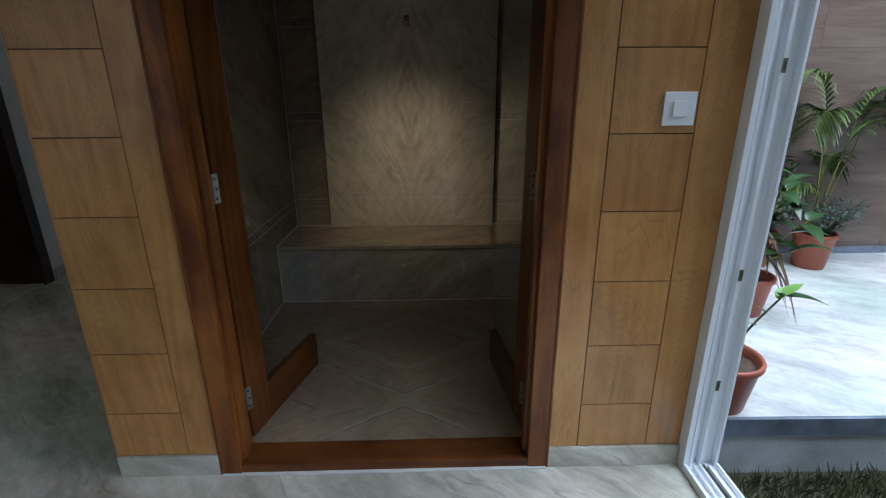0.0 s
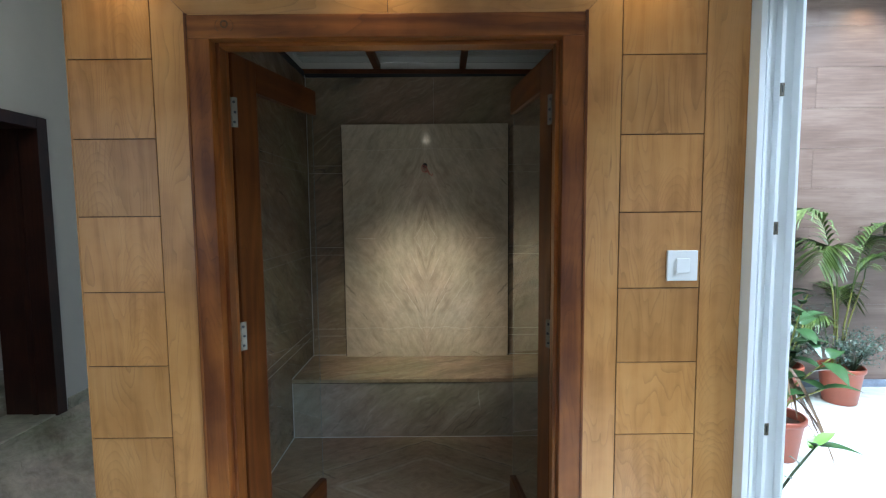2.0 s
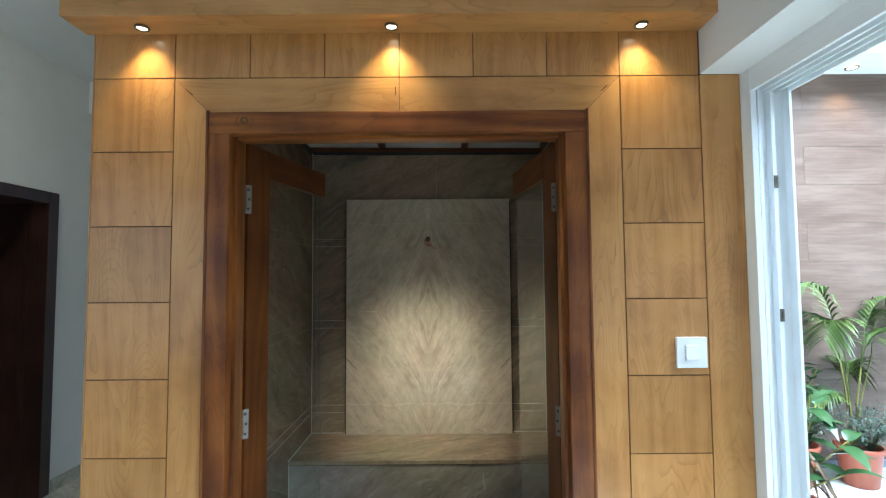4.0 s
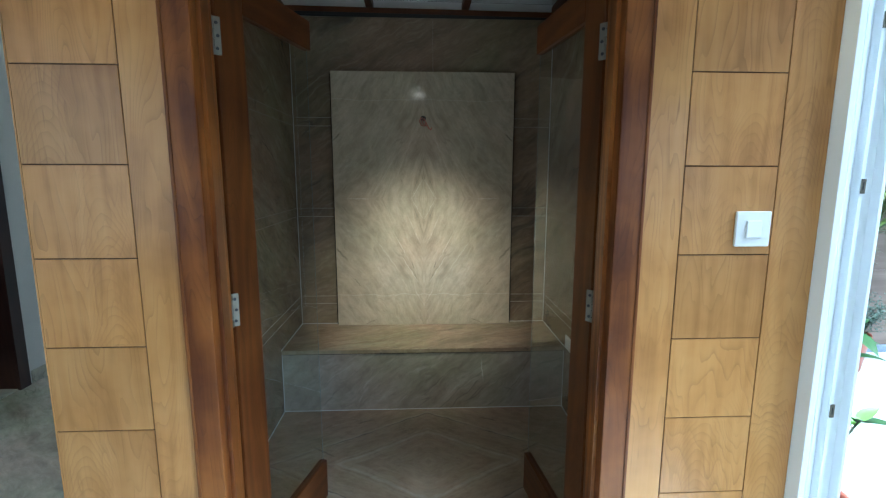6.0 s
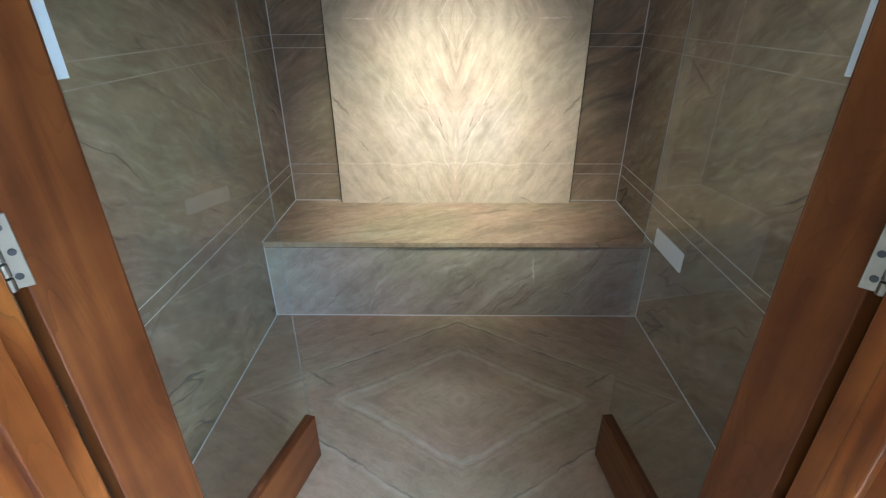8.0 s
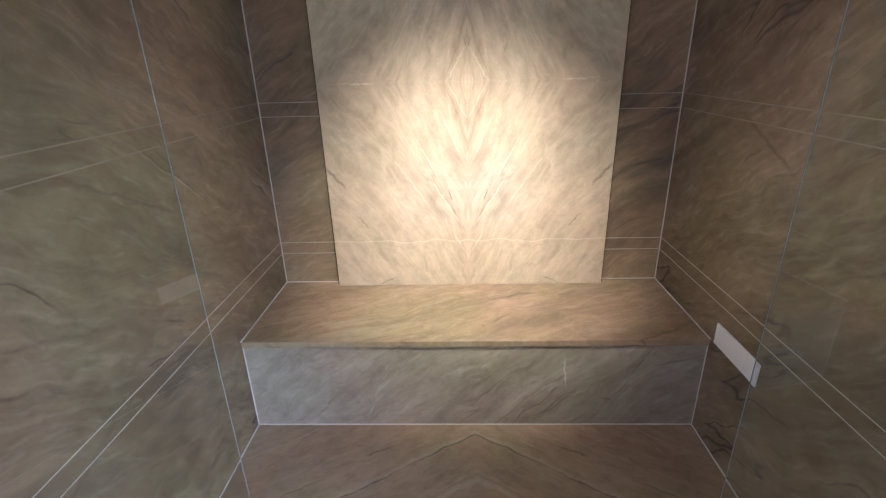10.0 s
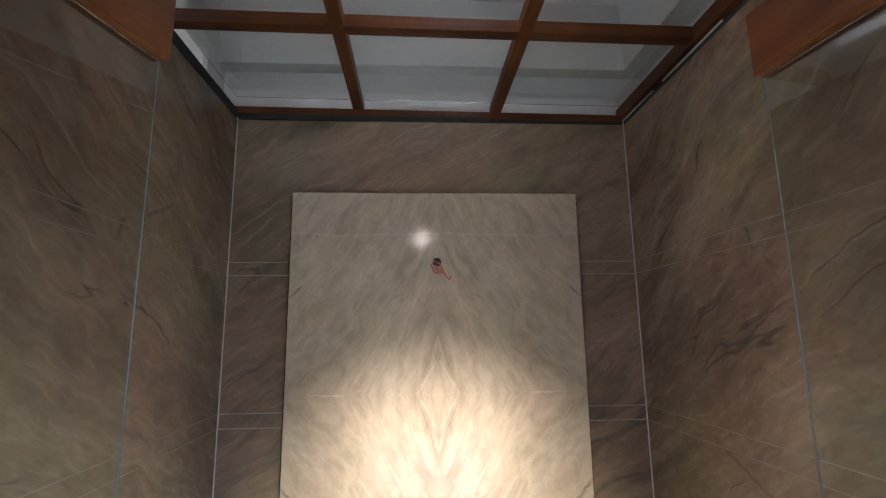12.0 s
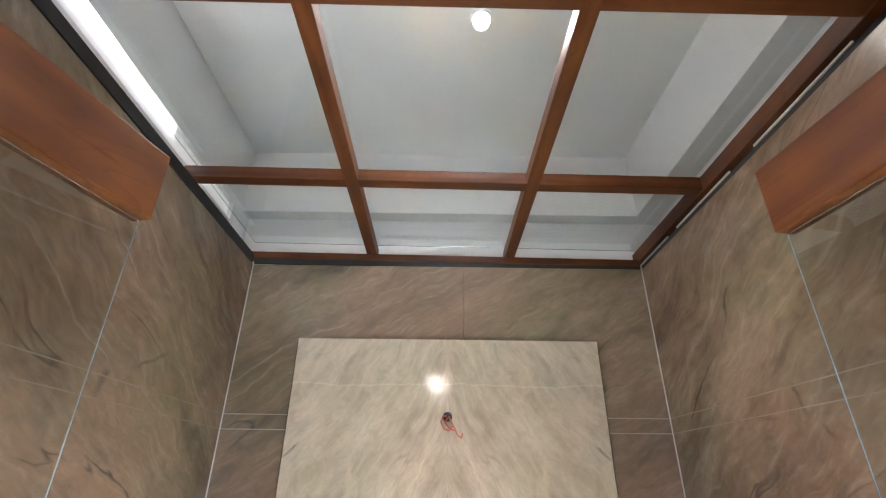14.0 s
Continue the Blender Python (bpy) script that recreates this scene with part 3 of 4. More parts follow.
part("door_stop", box(LEFT - 0.16, LEFT - 0.12, 1.925, 1.942, 0.0, 2.13, 0.002), m_darkwood, door_1)
part("threshold", box(LEFT - 0.37, LEFT + 0.0, 0.90, 1.94, 0.0, 0.012, 0.002), m_skirt, door_1, "pale marble threshold")

# ---- panelled front ----
G = 0.0018


def board(name, x0, x1, z0, z1, material=None, depth=0.0037, y=0.0):
    """One veneer board with eased edges, its back on the wall."""
    w, hgt = (x1 - x0) / 2 - G, (z1 - z0) / 2 - G
    bm = box(-w, w, 0, depth, -hgt, hgt)
    ob = part(name, bm, material or m_veneer, wall_front)
    ob.location = ((x0 + x1) / 2, y, (z0 + z1) / 2)
    return ob


for lo, hi in zip(ROWS_Z, ROWS_Z[1:]):
    board("veneer_panel", WL, -0.739, lo, hi)
    board("veneer_panel", 0.729, 0.992, lo, hi)
TOP_X = (WL, -0.739, -0.492, -0.246, 0.0, 0.245, 0.489, 0.729, 0.992)
for a, b in zip(TOP_X, TOP_X[1:]):
    board("veneer_panel", a, b, 2.237, CAN + 0.004)
board("veneer_board", 0.992, 1.127, 0.09, 2.24)


def poly_board(pts, material):
    """A mitred board drawn in the plane of the front."""
    bm = bmesh.new()
    f = bm.faces.new([bm.verts.new((x, 0, z)) for x, z in pts])
    out = bmesh.ops.extrude_face_region(bm, geom=[f])
    bmesh.ops.translate(bm, verts=[v for v in out["geom"] if isinstance(v, bmesh.types.BMVert)], vec=(0, 0.0037, 0))
    return part("veneer_board", bm, material, wall_front)


e = 0.0012
poly_board(((-0.739 + G, 0.09), (FL, 0.09), (FL, FT), (-0.739 + G, 2.237 - G)), m_veneer)
poly_board(((FR, 0.09), (0.729 - G, 0.09), (0.729 - G, 2.237 - G), (FR, FT)), m_veneer)
poly_board(((FL + e, FT + e), (-e, FT + e), (-e, 2.237 - G), (-0.739 + G + e, 2.237 - G)), m_veneer_x)
poly_board(((e, FT + e), (FR - e, FT + e), (0.729 - G - e, 2.237 - G), (e, 2.237 - G)), m_veneer_x)
for x0, x1 in ((WL, FL), (FR, 1.128)):
    tagged(part("baseboard", box(x0, x1, -0.010, 0.0038, 0, 0.088, 0.0025), m_skirt), "pale grey-green marble skirting below the veneer", "skirting", kind="structure")
setting("wall_front_edge", box(WL - 0.004, WL + 0.0, 0.0, 0.14, 0.0, HIGH), m_veneer, "veneered end of the panelled wall", "wall")

for x, z, a in ((-0.690, 2.190, 38), (-0.012, 2.19, 90), (0.676, 2.195, -42)):
    nick = part("nail_nick", box(-0.014, 0.014, -0.0012, 0.001, -0.0016, 0.0016), m_groove, wall_front, "dark filled nick")
    nick.location, nick.rotation_euler = (x, 0, z), (0, radians(a), 0)
canopy = thing("canopy", (0, 0, CAN), "honey veneer bulkhead with three small downlights", "bulkhead", kind="structure")
can = part("fascia", box(WL - 0.03, 1.0, -0.115, 0.0037, CAN, HIGH, 0.002), m_veneer_x, canopy)
can.matrix_parent_inverse = Matrix.Translation((0, 0, -CAN))


def downlight(at, r, label):
    ob = thing("downlight", at, label, "lamp", "canopy downlights")
    part("trim_ring", lathe(((r, 0.0), (r * 1.25, -0.002), (r * 1.3, -0.006), (r * 1.18, -0.010), (r, -0.010), (r * 0.9, -0.004)), 24), m_steel, ob, "bright metal ring", True)
    bm = bmesh.new()
    bmesh.ops.create_circle(bm, cap_ends=True, segments=24, radius=r * 0.95)
    part("lens", bm, m_led, ob, "glowing warm lens").location = (0, 0, -0.005)
    return ob


for cx in (-0.820, -0.020, 0.785):
    downlight((cx, -0.05, CAN), 0.017, "small round warm downlight under the veneer bulkhead")

downlight((-1.95, -0.3, HIGH), 0.045, "round warm downlight in the hall ceiling")

# ---- door frame ----
frame_ob = thing("door_frame", (0, 0, 0), "red-brown varnished teak door frame with a low sill", "door frame")
FY = -0.008
part("jamb", box(FL, OL, FY, 0.126, 0.0, OT, 0.004), m_teak, frame_ob)
part("jamb", box(OR, FR, FY, 0.126, 0.0, OT, 0.004), m_teak, frame_ob)
part("head", box(FL, FR, FY, 0.126, OT, FT, 0.004), m_teak_x, frame_ob)
for kx in (-0.505,):
    kb = lathe(((0.011, 0.0), (0.0125, -0.0008), (0.0085, -0.0008), (0.0075, 0.0)), 18)
    kn = part("knot", kb, m_groove, frame_ob, "dark ring-shaped knot")
    kn.location, kn.rotation_euler = (kx, FY - 0.0002, 2.092), (radians(-90), 0, 0)
for side_, a0 in ((-1, 120), (1, -60)):
    kb = tube([(-0.505 + side_ * 0.008 + 0.020 * math.cos(radians(a0 + 20 * k)), FY - 0.0003, 2.088 + 0.020 * math.sin(radians(a0 + 20 * k))) for k in range(7)], 0.0009, n=5)
    part("knot", kb, m_groove, frame_ob, "dark arc beside the knot")
part("sill", box(OL, OR, FY + 0.004, 0.118, 0.0, 0.04, 0.005), m_leaf_x, frame_ob)
for x0, x1 in ((OL - 0.002, OL + 0.012), (OR - 0.012, OR + 0.002)):
    part("door_stop", box(x0, x1, 0.03, 0.078, 0.04, OT, 0.003), m_teak, frame_ob)
part("head_stop", box(OL + 0.012, OR - 0.012, 0.03, 0.078, OT - 0.012, OT + 0.002, 0.003), m_teak_x, frame_ob)
for x0, x1 in ((FL - 0.006, FL + 0.003), (FR - 0.003, FR + 0.006)):
    part("edge_bead", box(x0, x1, FY - 0.003, 0.001, 0.0, FT + 0.004, 0.002), m_teak, frame_ob)
part("sill_grout", box(FL, FR, FY - 0.010, FY + 0.004, 0.0, 0.004), m_grout, frame_ob, "rough line of pale grout")


def hinge(parent, at, s):
    """A steel butt hinge: two plates, five knuckles, dark screw holes."""
    bm = box(-0.024, -0.003, -0.002, 0.001, -0.051, 0.051, 0.0008, segs=1)
    box(0.003, 0.024, -0.002, 0.001, -0.051, 0.051, 0.0008, bm=bm, segs=1)
    hg = part("hinge", bm, m_nickel, parent, "steel butt hinge")
    hg.location = at
    hg.rotation_euler = (0, 0, s)
    for k in range(5):
        kb = rod((0, -0.004, -0.051 + 0.0207 * k), (0, -0.004, -0.051 + 0.0207 * k + 0.0172), 0.0060, n=12)
        part("knuckle", kb, m_nickel, hg, smooth=False)
    for sx in (-1, 1):
        for k in range(3):
            part("screw", rod((sx * (0.012 + 0.003 * (k % 2)), -0.0032, -0.034 + 0.034 * k), (sx * (0.012 + 0.003 * (k % 2)), -0.0018, -0.034 + 0.034 * k), 0.0048, n=10), m_black, hg)
    return hg


# ---- door leaves ----
def leaf(side, at, degrees, label):
    """A leaf with a broad hinge stile, two rails and a sheet of clear glass with a free edge. side: +1 runs to +x when shut."""
    ob = thing("glass_door", at, label, "door", "pair of shrine doors")
    ob.rotation_euler = (0, 0, radians(degrees))
    W, S, T = 0.565, 0.132, 0.036

    def seg(a, b, y0, y1, z0, z1, bevel=0.0):
        a, b = sorted((side * a, side * b))
        return box(a, b, y0, y1, z0, z1, bevel)

    part("stile", seg(0.0, S, 0, T, 0.0, 2.02, 0.003), m_leaf, ob)
    part("bottom_rail", seg(S, W, 0, T, 0.0, 0.175, 0.003), m_leaf_x, ob)
    part("top_rail", seg(S, W, 0, T, 1.912, 2.02, 0.003), m_leaf_x, ob)
    g = part("glass_pane", seg(S - 0.004, W - 0.004, T / 2 - 0.0025, T / 2 + 0.0025, 0.17, 1.91), m_glass, ob, "clear glass with a bare free edge")
    g.visible_shadow = False
    part("ground_edge", seg(W - 0.0042, W - 0.0034, T / 2 - 0.0019, T / 2 + 0.0019, 0.177, 1.910), m_glass_edge, g, "pale green ground glass edge")
    # plain white strip along the upper back edge of the stile
    part("edge_tape", seg(S - 0.02, S + 0.046, T - 0.0005, T + 0.0015, 1.215, 1.88), m_plastic, ob, "white strip lapped over the back of the stile")
    part("glazing_bead", seg(S, S + 0.006, 0.004, T - 0.004, 0.175, 1.905, 0.001), m_leaf, ob)
    for z in (0.19, 1.03, 1.815):
        hinge(ob, (side * -0.015, 0.002, z), radians(-side * 38))
    return ob


leaf(1, (OL - 0.002, 0.150, 0.042), 75.5, "teak-framed clear glass door leaf standing open inward")
leaf(-1, (OR + 0.003, 0.150, 0.042), -83.5, "teak-framed clear glass door leaf standing open inward")

# ---- niche: marble lining ----
J = 0.0015


def slabs(name, label, faces, material):
    ob = tagged(new(name), label, "wall", kind="structure")
    for f in faces:
        part("slab", box(*f, 0.0012, segs=1), material, ob)
    return ob


BANDS = (0.0, 0.556, 0.611, 1.185, 1.243, 1.803, 1.859, 2.505)
setting("niche_floor", box(NL, NR, 0.118, NB, -0.1, 0.001), m_niche_floor, "brown book-matched marble floor with a diamond figure", "floor")
slabs("wall_marble_left", "brown veined marble slabs with thin pale joints",
      [(NL - 0.018, NL, 0.14, NB - 0.0015, a + 0.0003, b - 0.0003) for a, b in zip(BANDS, BANDS[1:])], m_side)
slabs("wall_marble_right", "brown veined marble slabs with thin pale joints",
      [(NR, NR + 0.018, 0.14, NB - 0.0015, a + 0.0003, b - 0.0003) for a, b in zip(BANDS, BANDS[1:])], m_side_far)
back_faces = []
for a, b in zip(BANDS[1:-2], BANDS[2:-1]):
    back_faces += [(NL + 0.002, -0.30, NB, NB + 0.018, a + J, b - J), (0.36, NR - 0.002, NB, NB + 0.018, a + J, b - J)]
back_faces += [(NL + 0.002, -0.30, NB, NB + 0.018, 0.38, 0.556 - J), (0.36, NR - 0.002, NB, NB + 0.018, 0.38, 0.556 - J)]
back_faces += [(NL + 0.002, 0.10 - 0.0005, NB, NB + 0.018, 1.859 + J, 2.505), (0.10 + 0.0005, NR - 0.002, NB, NB + 0.018, 1.859 + J, 2.505)]
slabs("wall_marble_back", "grey-brown veined marble slabs behind the raised panel", back_faces, m_back)
front_in = box(NL - 0.018, OL - 0.07, 0.142, 0.155, 0, 2.515)
box(OR + 0.07, NR + 0.018, 0.142, 0.155, 0, 2.515, bm=front_in)
box(OL - 0.07, OR + 0.07, 0.142, 0.155, OT + 0.08, 2.515, bm=front_in)
setting("wall_marble_front", front_in, m_back, "marble lining round the inside of the doors", "wall")
for n_, f in (("left", (NL - 0.02, NL - 0.0165, 0.14, NB, 0, 2.515)), ("right", (NR + 0.0165, NR + 0.02, 0.14, NB, 0, 2.515)), ("back", (NL, NR, NB + 0.0165, NB + 0.02, 0.3, 2.515))):
    setting("grout_" + n_, box(*f), m_grout, "pale grout in the joints of the marble", "grout")
# raised joints at the corners
cg = box(NL - 0.001, NL + 0.0035, NB - 0.0045, NB + 0.001, 0.405, 2.515)
box(NR - 0.0035, NR + 0.001, NB - 0.0045, NB + 0.001, 0.405, 2.515, bm=cg)
box(NL, NR, 1.553, 1.558, 0.0, 0.004, bm=cg)
box(NL, NL + 0.004, 0.2, 1.555, 0.0, 0.0045, bm=cg)
box(NR - 0.004, NR, 0.2, 1.555, 0.0, 0.0045, bm=cg)
box(NL - 0.001, NL + 0.003, 1.5525, 1.5565, 0.0, 0.375, bm=cg)
box(NR - 0.003, NR + 0.001, 1.5525, 1.5565, 0.0, 0.375, bm=cg)
box(NL, NL + 0.004, 1.545, NB, 0.404, 0.4085, bm=cg)
box(NR - 0.004, NR, 1.545, NB, 0.404, 0.4085, bm=cg)
box(NL, -0.582, NB - 0.004, NB, 0.404, 0.4085, bm=cg)
box(0.651, NR, NB - 0.004, NB, 0.404, 0.4085, bm=cg)
def joint_strips(rows, with_sides):
    bm = bmesh.new()
    for z in rows:
        if with_sides:
            box(NL - 0.002, NL + 0.0005, 0.16, NB - 0.002, z - 0.0016, z + 0.0016, bm=bm)
            box(NR - 0.0005, NR + 0.002, 0.16, NB - 0.002, z - 0.0016, z + 0.0016, bm=bm)
        else:
            box(NL + 0.001, -0.4, NB - 0.0006, NB + 0.002, z - 0.0014, z + 0.0014, bm=bm)
            box(0.45, NR - 0.001, NB - 0.0006, NB + 0.002, z - 0.0014, z + 0.0014, bm=bm)
    return bm


setting("joint_lines", joint_strips(BANDS[3:-1], True), m_joint, "thin dull filled joints between the marble slabs", "grout")
setting("joint_lines_low", joint_strips(BANDS[1:3], True), m_pale_joint, "thin pale filled joints between the marble slabs", "grout")
setting("joint_lines_back", joint_strips(BANDS[1:-1], False), m_pale_joint, "thin pale filled joints between the marble slabs", "grout")
setting("trim", cg, m_grout, "thin white grout lines in the marble corners", "grout")

bench = thing("marble_bench", (0, 0, 0), "low marble bench with a thin overhanging top", "bench")
part("top_slab", box(NL + 0.001, NR - 0.001, 1.545, NB, 0.378, 0.405, 0.004), m_bench, bench, "warm brown marble slab")
part("riser", box(NL + 0.001, NR - 0.001, 1.557, 1.58, 0.001, 0.378), m_riser, bench, "grey-brown marble front")
# black strip put in as the shade under the slab's overhang
part("shadow_joint", box(NL + 0.004, NR - 0.004, 1.5565, 1.572, 0.372, 0.378), m_black, bench)

PX0, PX1, PZ0, PZ1, PY = -0.582, 0.651, 0.4055, 2.154, 2.032
pan = thing("altar_slab", (MID, PY, PZ0), "pale book-matched marble slab standing on the bench", "altar slab")
pm = part("slab", box(PX0, PX1, PY, PY + 0.02, PZ0, PZ1, 0.0015, segs=1), m_panel, pan)
pm.matrix_parent_inverse = Matrix.Translation((-MID, -PY, -PZ0))
# black sheet, 8 mm wider than the slab to draw a dark line each side
bk = part("backing", box(PX0 - 0.008, PX1 + 0.008, PY + 0.021, NB - 0.001, PZ0, PZ1 - 0.012), m_black, pan)
bk.matrix_parent_inverse = pm.matrix_parent_inverse
wires = thing("wire_ends", (MID, PY, 1.845), "loose red wire ends coming out of a small hole", "wire")
part("hole", rod((0, 0.001, 0.004), (0, -0.0012, 0.004), 0.013, n=16), m_black, wires)
part("wire", tube(((-0.004, 0, 0.006), (-0.012, -0.018, 0.004), (-0.018, -0.026, -0.012), (-0.010, -0.03, -0.03), (0.004, -0.024, -0.034), (0.012, -0.02, -0.022)), 0.0022), m_copper, wires, smooth=True)
part("wire", tube(((0.004, 0, 0.004), (0.006, -0.02, -0.004), (0.014, -0.03, -0.02), (0.026, -0.03, -0.044), (0.036, -0.024, -0.052), (0.040, -0.02, -0.040)), 0.0022), m_copper, wires, smooth=True)
part("wire", tube(((0.0, 0, 0.002), (-0.006, -0.014, -0.012), (0.004, -0.026, -0.028), (0.018, -0.028, -0.034)), 0.002), m_copper, wires, smooth=True)

wires.scale = (1.4, 1.4, 1.4)

plate = thing("blank_plate", (NR, 1.389, 0.453), "blank white plastic cover plate on the marble wall", "cover plate")
part("cover", box(-0.008, 0.0, -0.128, 0.128, -0.041, 0.041, 0.003), m_plastic, plate)

lamp = thing("spotlight", NICHE_LAMP, "small spotlight above the inside of the doors", "lamp")
lm = look((0, 0, 0), (0.04, 1.56, -1.52))
can_bm = lathe(((0.0, 0.075), (0.026, 0.075), (0.03, 0.07), (0.03, 0.014), (0.026, 0.012), (0.026, 0.02)), 24)
lp = part("can", can_bm, m_steel, lamp, smooth=True)
lp.matrix_local = lm
lens = bmesh.new()
bmesh.ops.create_circle(lens, cap_ends=True, segments=24, radius=0.0255)
lz = part("lens", lens, m_hot, lamp, "glowing lens")
lz.matrix_local = lm @ Matrix.Translation((0, 0, 0.018))
part("arm", tube(((0, -0.03, 0.04), (0, -0.12, 0.06), (0, -0.304, 0.06)), 0.007), m_steel, lamp, smooth=True)

# ---- glass ceiling and loft ----
gc = tagged(new("glass_ceiling"), "wooden grid with clear glass panes over the niche", "ceiling", kind="structure")
ZB, ZT = 2.565, 2.615
gc.rotation_euler, gc.location = (0, 0.010, 0), (-0.026, 0, 0)
for x in (-0.319, 0.319):
    part("rib", box(x - 0.023, x + 0.023, 0.16, NB + 0.06, ZB, ZT, 0.003), m_leaf_y, gc)
for y in (1.515, 0.79, 0.16):
    part("cross_bar", box(NL - 0.06, NR + 0.06, y - 0.023, y + 0.023, ZB + 0.001, ZT - 0.001, 0.003), m_leaf_x, gc)
part("edge_bar", box(NR - 0.005, NR + 0.05, 0.16, NB + 0.06, ZB - 0.012, ZT, 0.003), m_leaf_y, gc)
part("edge_bar", box(NL - 0.06, NR + 0.06, NB + 0.006, NB + 0.05, 2.532, 2.566, 0.003), m_leaf_x, gc)
gaps = box(NL - 0.018, NL - 0.002, 0.14, NB, 2.505, 2.545)
box(NR + 0.002, NR + 0.018, 0.14, NB, 2.505, 2.53, bm=gaps)
box(NL, NR, NB + 0.004, NB + 0.018, 2.505, 2.53, bm=gaps)
part("packing", gaps, m_black, gc, "dark packing strip above the marble")
for z in (0.0, 0.5, 1.0, 1.45):
    part("putty", box(NR - 0.001, NR + 0.004, 0.35 + z, 0.72 + z, 2.532, 2.538), m_grout, gc, "white line of putty")
ob = part("pane", box(NL - 0.02, NR + 0.02, 0.155, NB + 0.02, ZT + 0.001, ZT + 0.007), m_glass, gc, "clear glass sheet")
ob.visible_shadow = False
LZ = 3.15
setting("loft_left", box(-1.0, -0.965, 0.14, 2.3, 2.785, LZ), m_loft, "white painted loft wall above a lit slot", "wall")
setting("loft_left_low", box(-1.0, -0.965, 0.14, 2.3, 2.52, 2.690), m_loft, "white painted loft wall below a lit slot", "wall")
setting("loft_left_end", box(-1.0, -0.965, 2.0, 2.3, 2.690, 2.785), m_loft, "white painted loft wall beside a lit slot", "wall")
slot = thing("slot_lamp", (-0.99, 1.07, 2.737), "bright light strip set in a wall slot", "lamp")
# glowing sheet in place of the light falling on the wall below the strip
part("lit_wall_band", box(-0.004, 0.004, -0.93, 0.93, -0.047, 0.047), m_band_glow, slot)
part("light_strip", box(0.005, 0.014, -0.93, 0.41, 0.012, 0.046, 0.002), m_strip, slot, "brighter strip of light")
setting("loft_soffit_back", box(-0.965, 1.075, 2.10, 2.18, 2.80, LZ), m_loft, "white painted soffit in the loft", "soffit")
setting("loft_soffit_side", box(0.953, 1.075, 0.155, 2.10, 2.80, LZ), m_loft, "white painted soffit in the loft", "soffit")
setting("loft_right", box(1.075, 1.135, 0.14, 2.3, 2.515, LZ), m_loft, "white painted loft wall", "wall")
setting("loft_back", box(-0.965, 1.075, 2.18, 2.3, 2.515, LZ), m_loft, "white painted loft wall", "wall")
setting("loft_front", box(-0.95, 1.12, 0.142, 0.155, 2.62, LZ), m_loft, "white painted loft wall", "wall")
loft_lamp = thing("loft_downlight", (0.134, 1.286, LZ), "small round downlight in the loft ceiling", "lamp")
part("trim_ring", lathe(((0.03, 0.0), (0.042, -0.003), (0.040, -0.008), (0.03, -0.008)), 24), m_plastic, loft_lamp, smooth=True)
ll = bmesh.new()
bmesh.ops.create_circle(ll, cap_ends=True, segments=24, radius=0.031)
part("lens", ll, m_led, loft_lamp, "glowing lens").location = (0, 0, -0.004)
setting("loft_ceiling", box(-1.0, 1.13, 0.14, 2.3, LZ, LZ + 0.04), m_loft, "white painted ceiling above the glass", "ceiling")

# ---- switch ----
sw = thing("light_switch", (0.932, 0.0, 1.330), "white square light switch on the veneer panel", "switch")
part("plate", box(-0.049, 0.049, -0.010, 0.0, -0.049, 0.049, 0.003), m_plastic, sw)
rb = box(-0.023, 0.023, -0.0165, -0.010, -0.024, 0.024, 0.003)
for v in rb.verts:
    if v.co.x > 0 and v.co.y < -0.012:
        v.co.y += 0.004
part("rocker", rb, m_plastic, sw)

# ---- sliding door frame ----
sd = tagged(new("sliding_door_frame"), "white powder-coated aluminium sliding door frame, open", "door frame", kind="structure")
part("flange", box(1.127, 1.146, -0.047, 0.012, 0.0, 2.238, 0.002), m_alu, sd)
part("jamb", box(1.146, 1.264, -0.012, 0.02, 0.0, 2.24), m_alu, sd)
for x0, x1, d in ((1.156, 1.166, 0.038), (1.196, 1.206, 0.038), (1.212, 1.217, 0.026), (1.254, 1.264, 0.042)):
    part("rib", box(x0, x1, -d, -0.012, 0.0, 2.19, 0.0015), m_alu, sd)
for z in (0.374, 0.80, 1.449, 1.872):
    st = part("strike", box(1.198, 1.210, -0.0415, -0.037, z - 0.020, z + 0.020, 0.001), m_nickel, sd, "small steel strike plate")
    part("slot", box(1.2015, 1.2045, -0.0425, -0.0412, z - 0.009, z + 0.012), m_black, st)
for z in (0.24, 1.157, 1.933):
    part("screw", rod((1.2095, -0.0135, z), (1.2095, -0.0115, z), 0.004, n=10), m_black, sd)
part("sill_base", box(1.130, 1.268, BACK, -0.012, -0.02, 0.012), m_alu, sd)
for x0, x1, z in ((1.130, 1.140, 0.034), (1.165, 1.171, 0.030), (1.192, 1.198, 0.030), (1.222, 1.228, 0.030), (1.256, 1.264, 0.034)):
    part("track", box(x0, x1, BACK, -0.046, 0.012, z, 0.001), m_alu, sd)
part("dirt", box(1.199, 1.2215, BACK, -0.03, 0.012, 0.0145), m_rubber, sd)
part("head", box(1.130, 1.268, BACK, -0.012, 2.205, 2.24), m_alu, sd)
for x0, x1 in ((1.130, 1.140), (1.165, 1.172), (1.193, 1.199), (1.222, 1.229), (1.256, 1.264)):
    part("head_rail", box(x0, x1, BACK, -0.012, 2.165, 2.205, 0.001), m_alu, sd)

# ---- garden court ----
CT = 0.13
setting("ground", box(1.268, 9.0, -8.0, 0.2, -0.4, -0.15), m_earth, "bare soil under the lawn", "ground")
N = 18
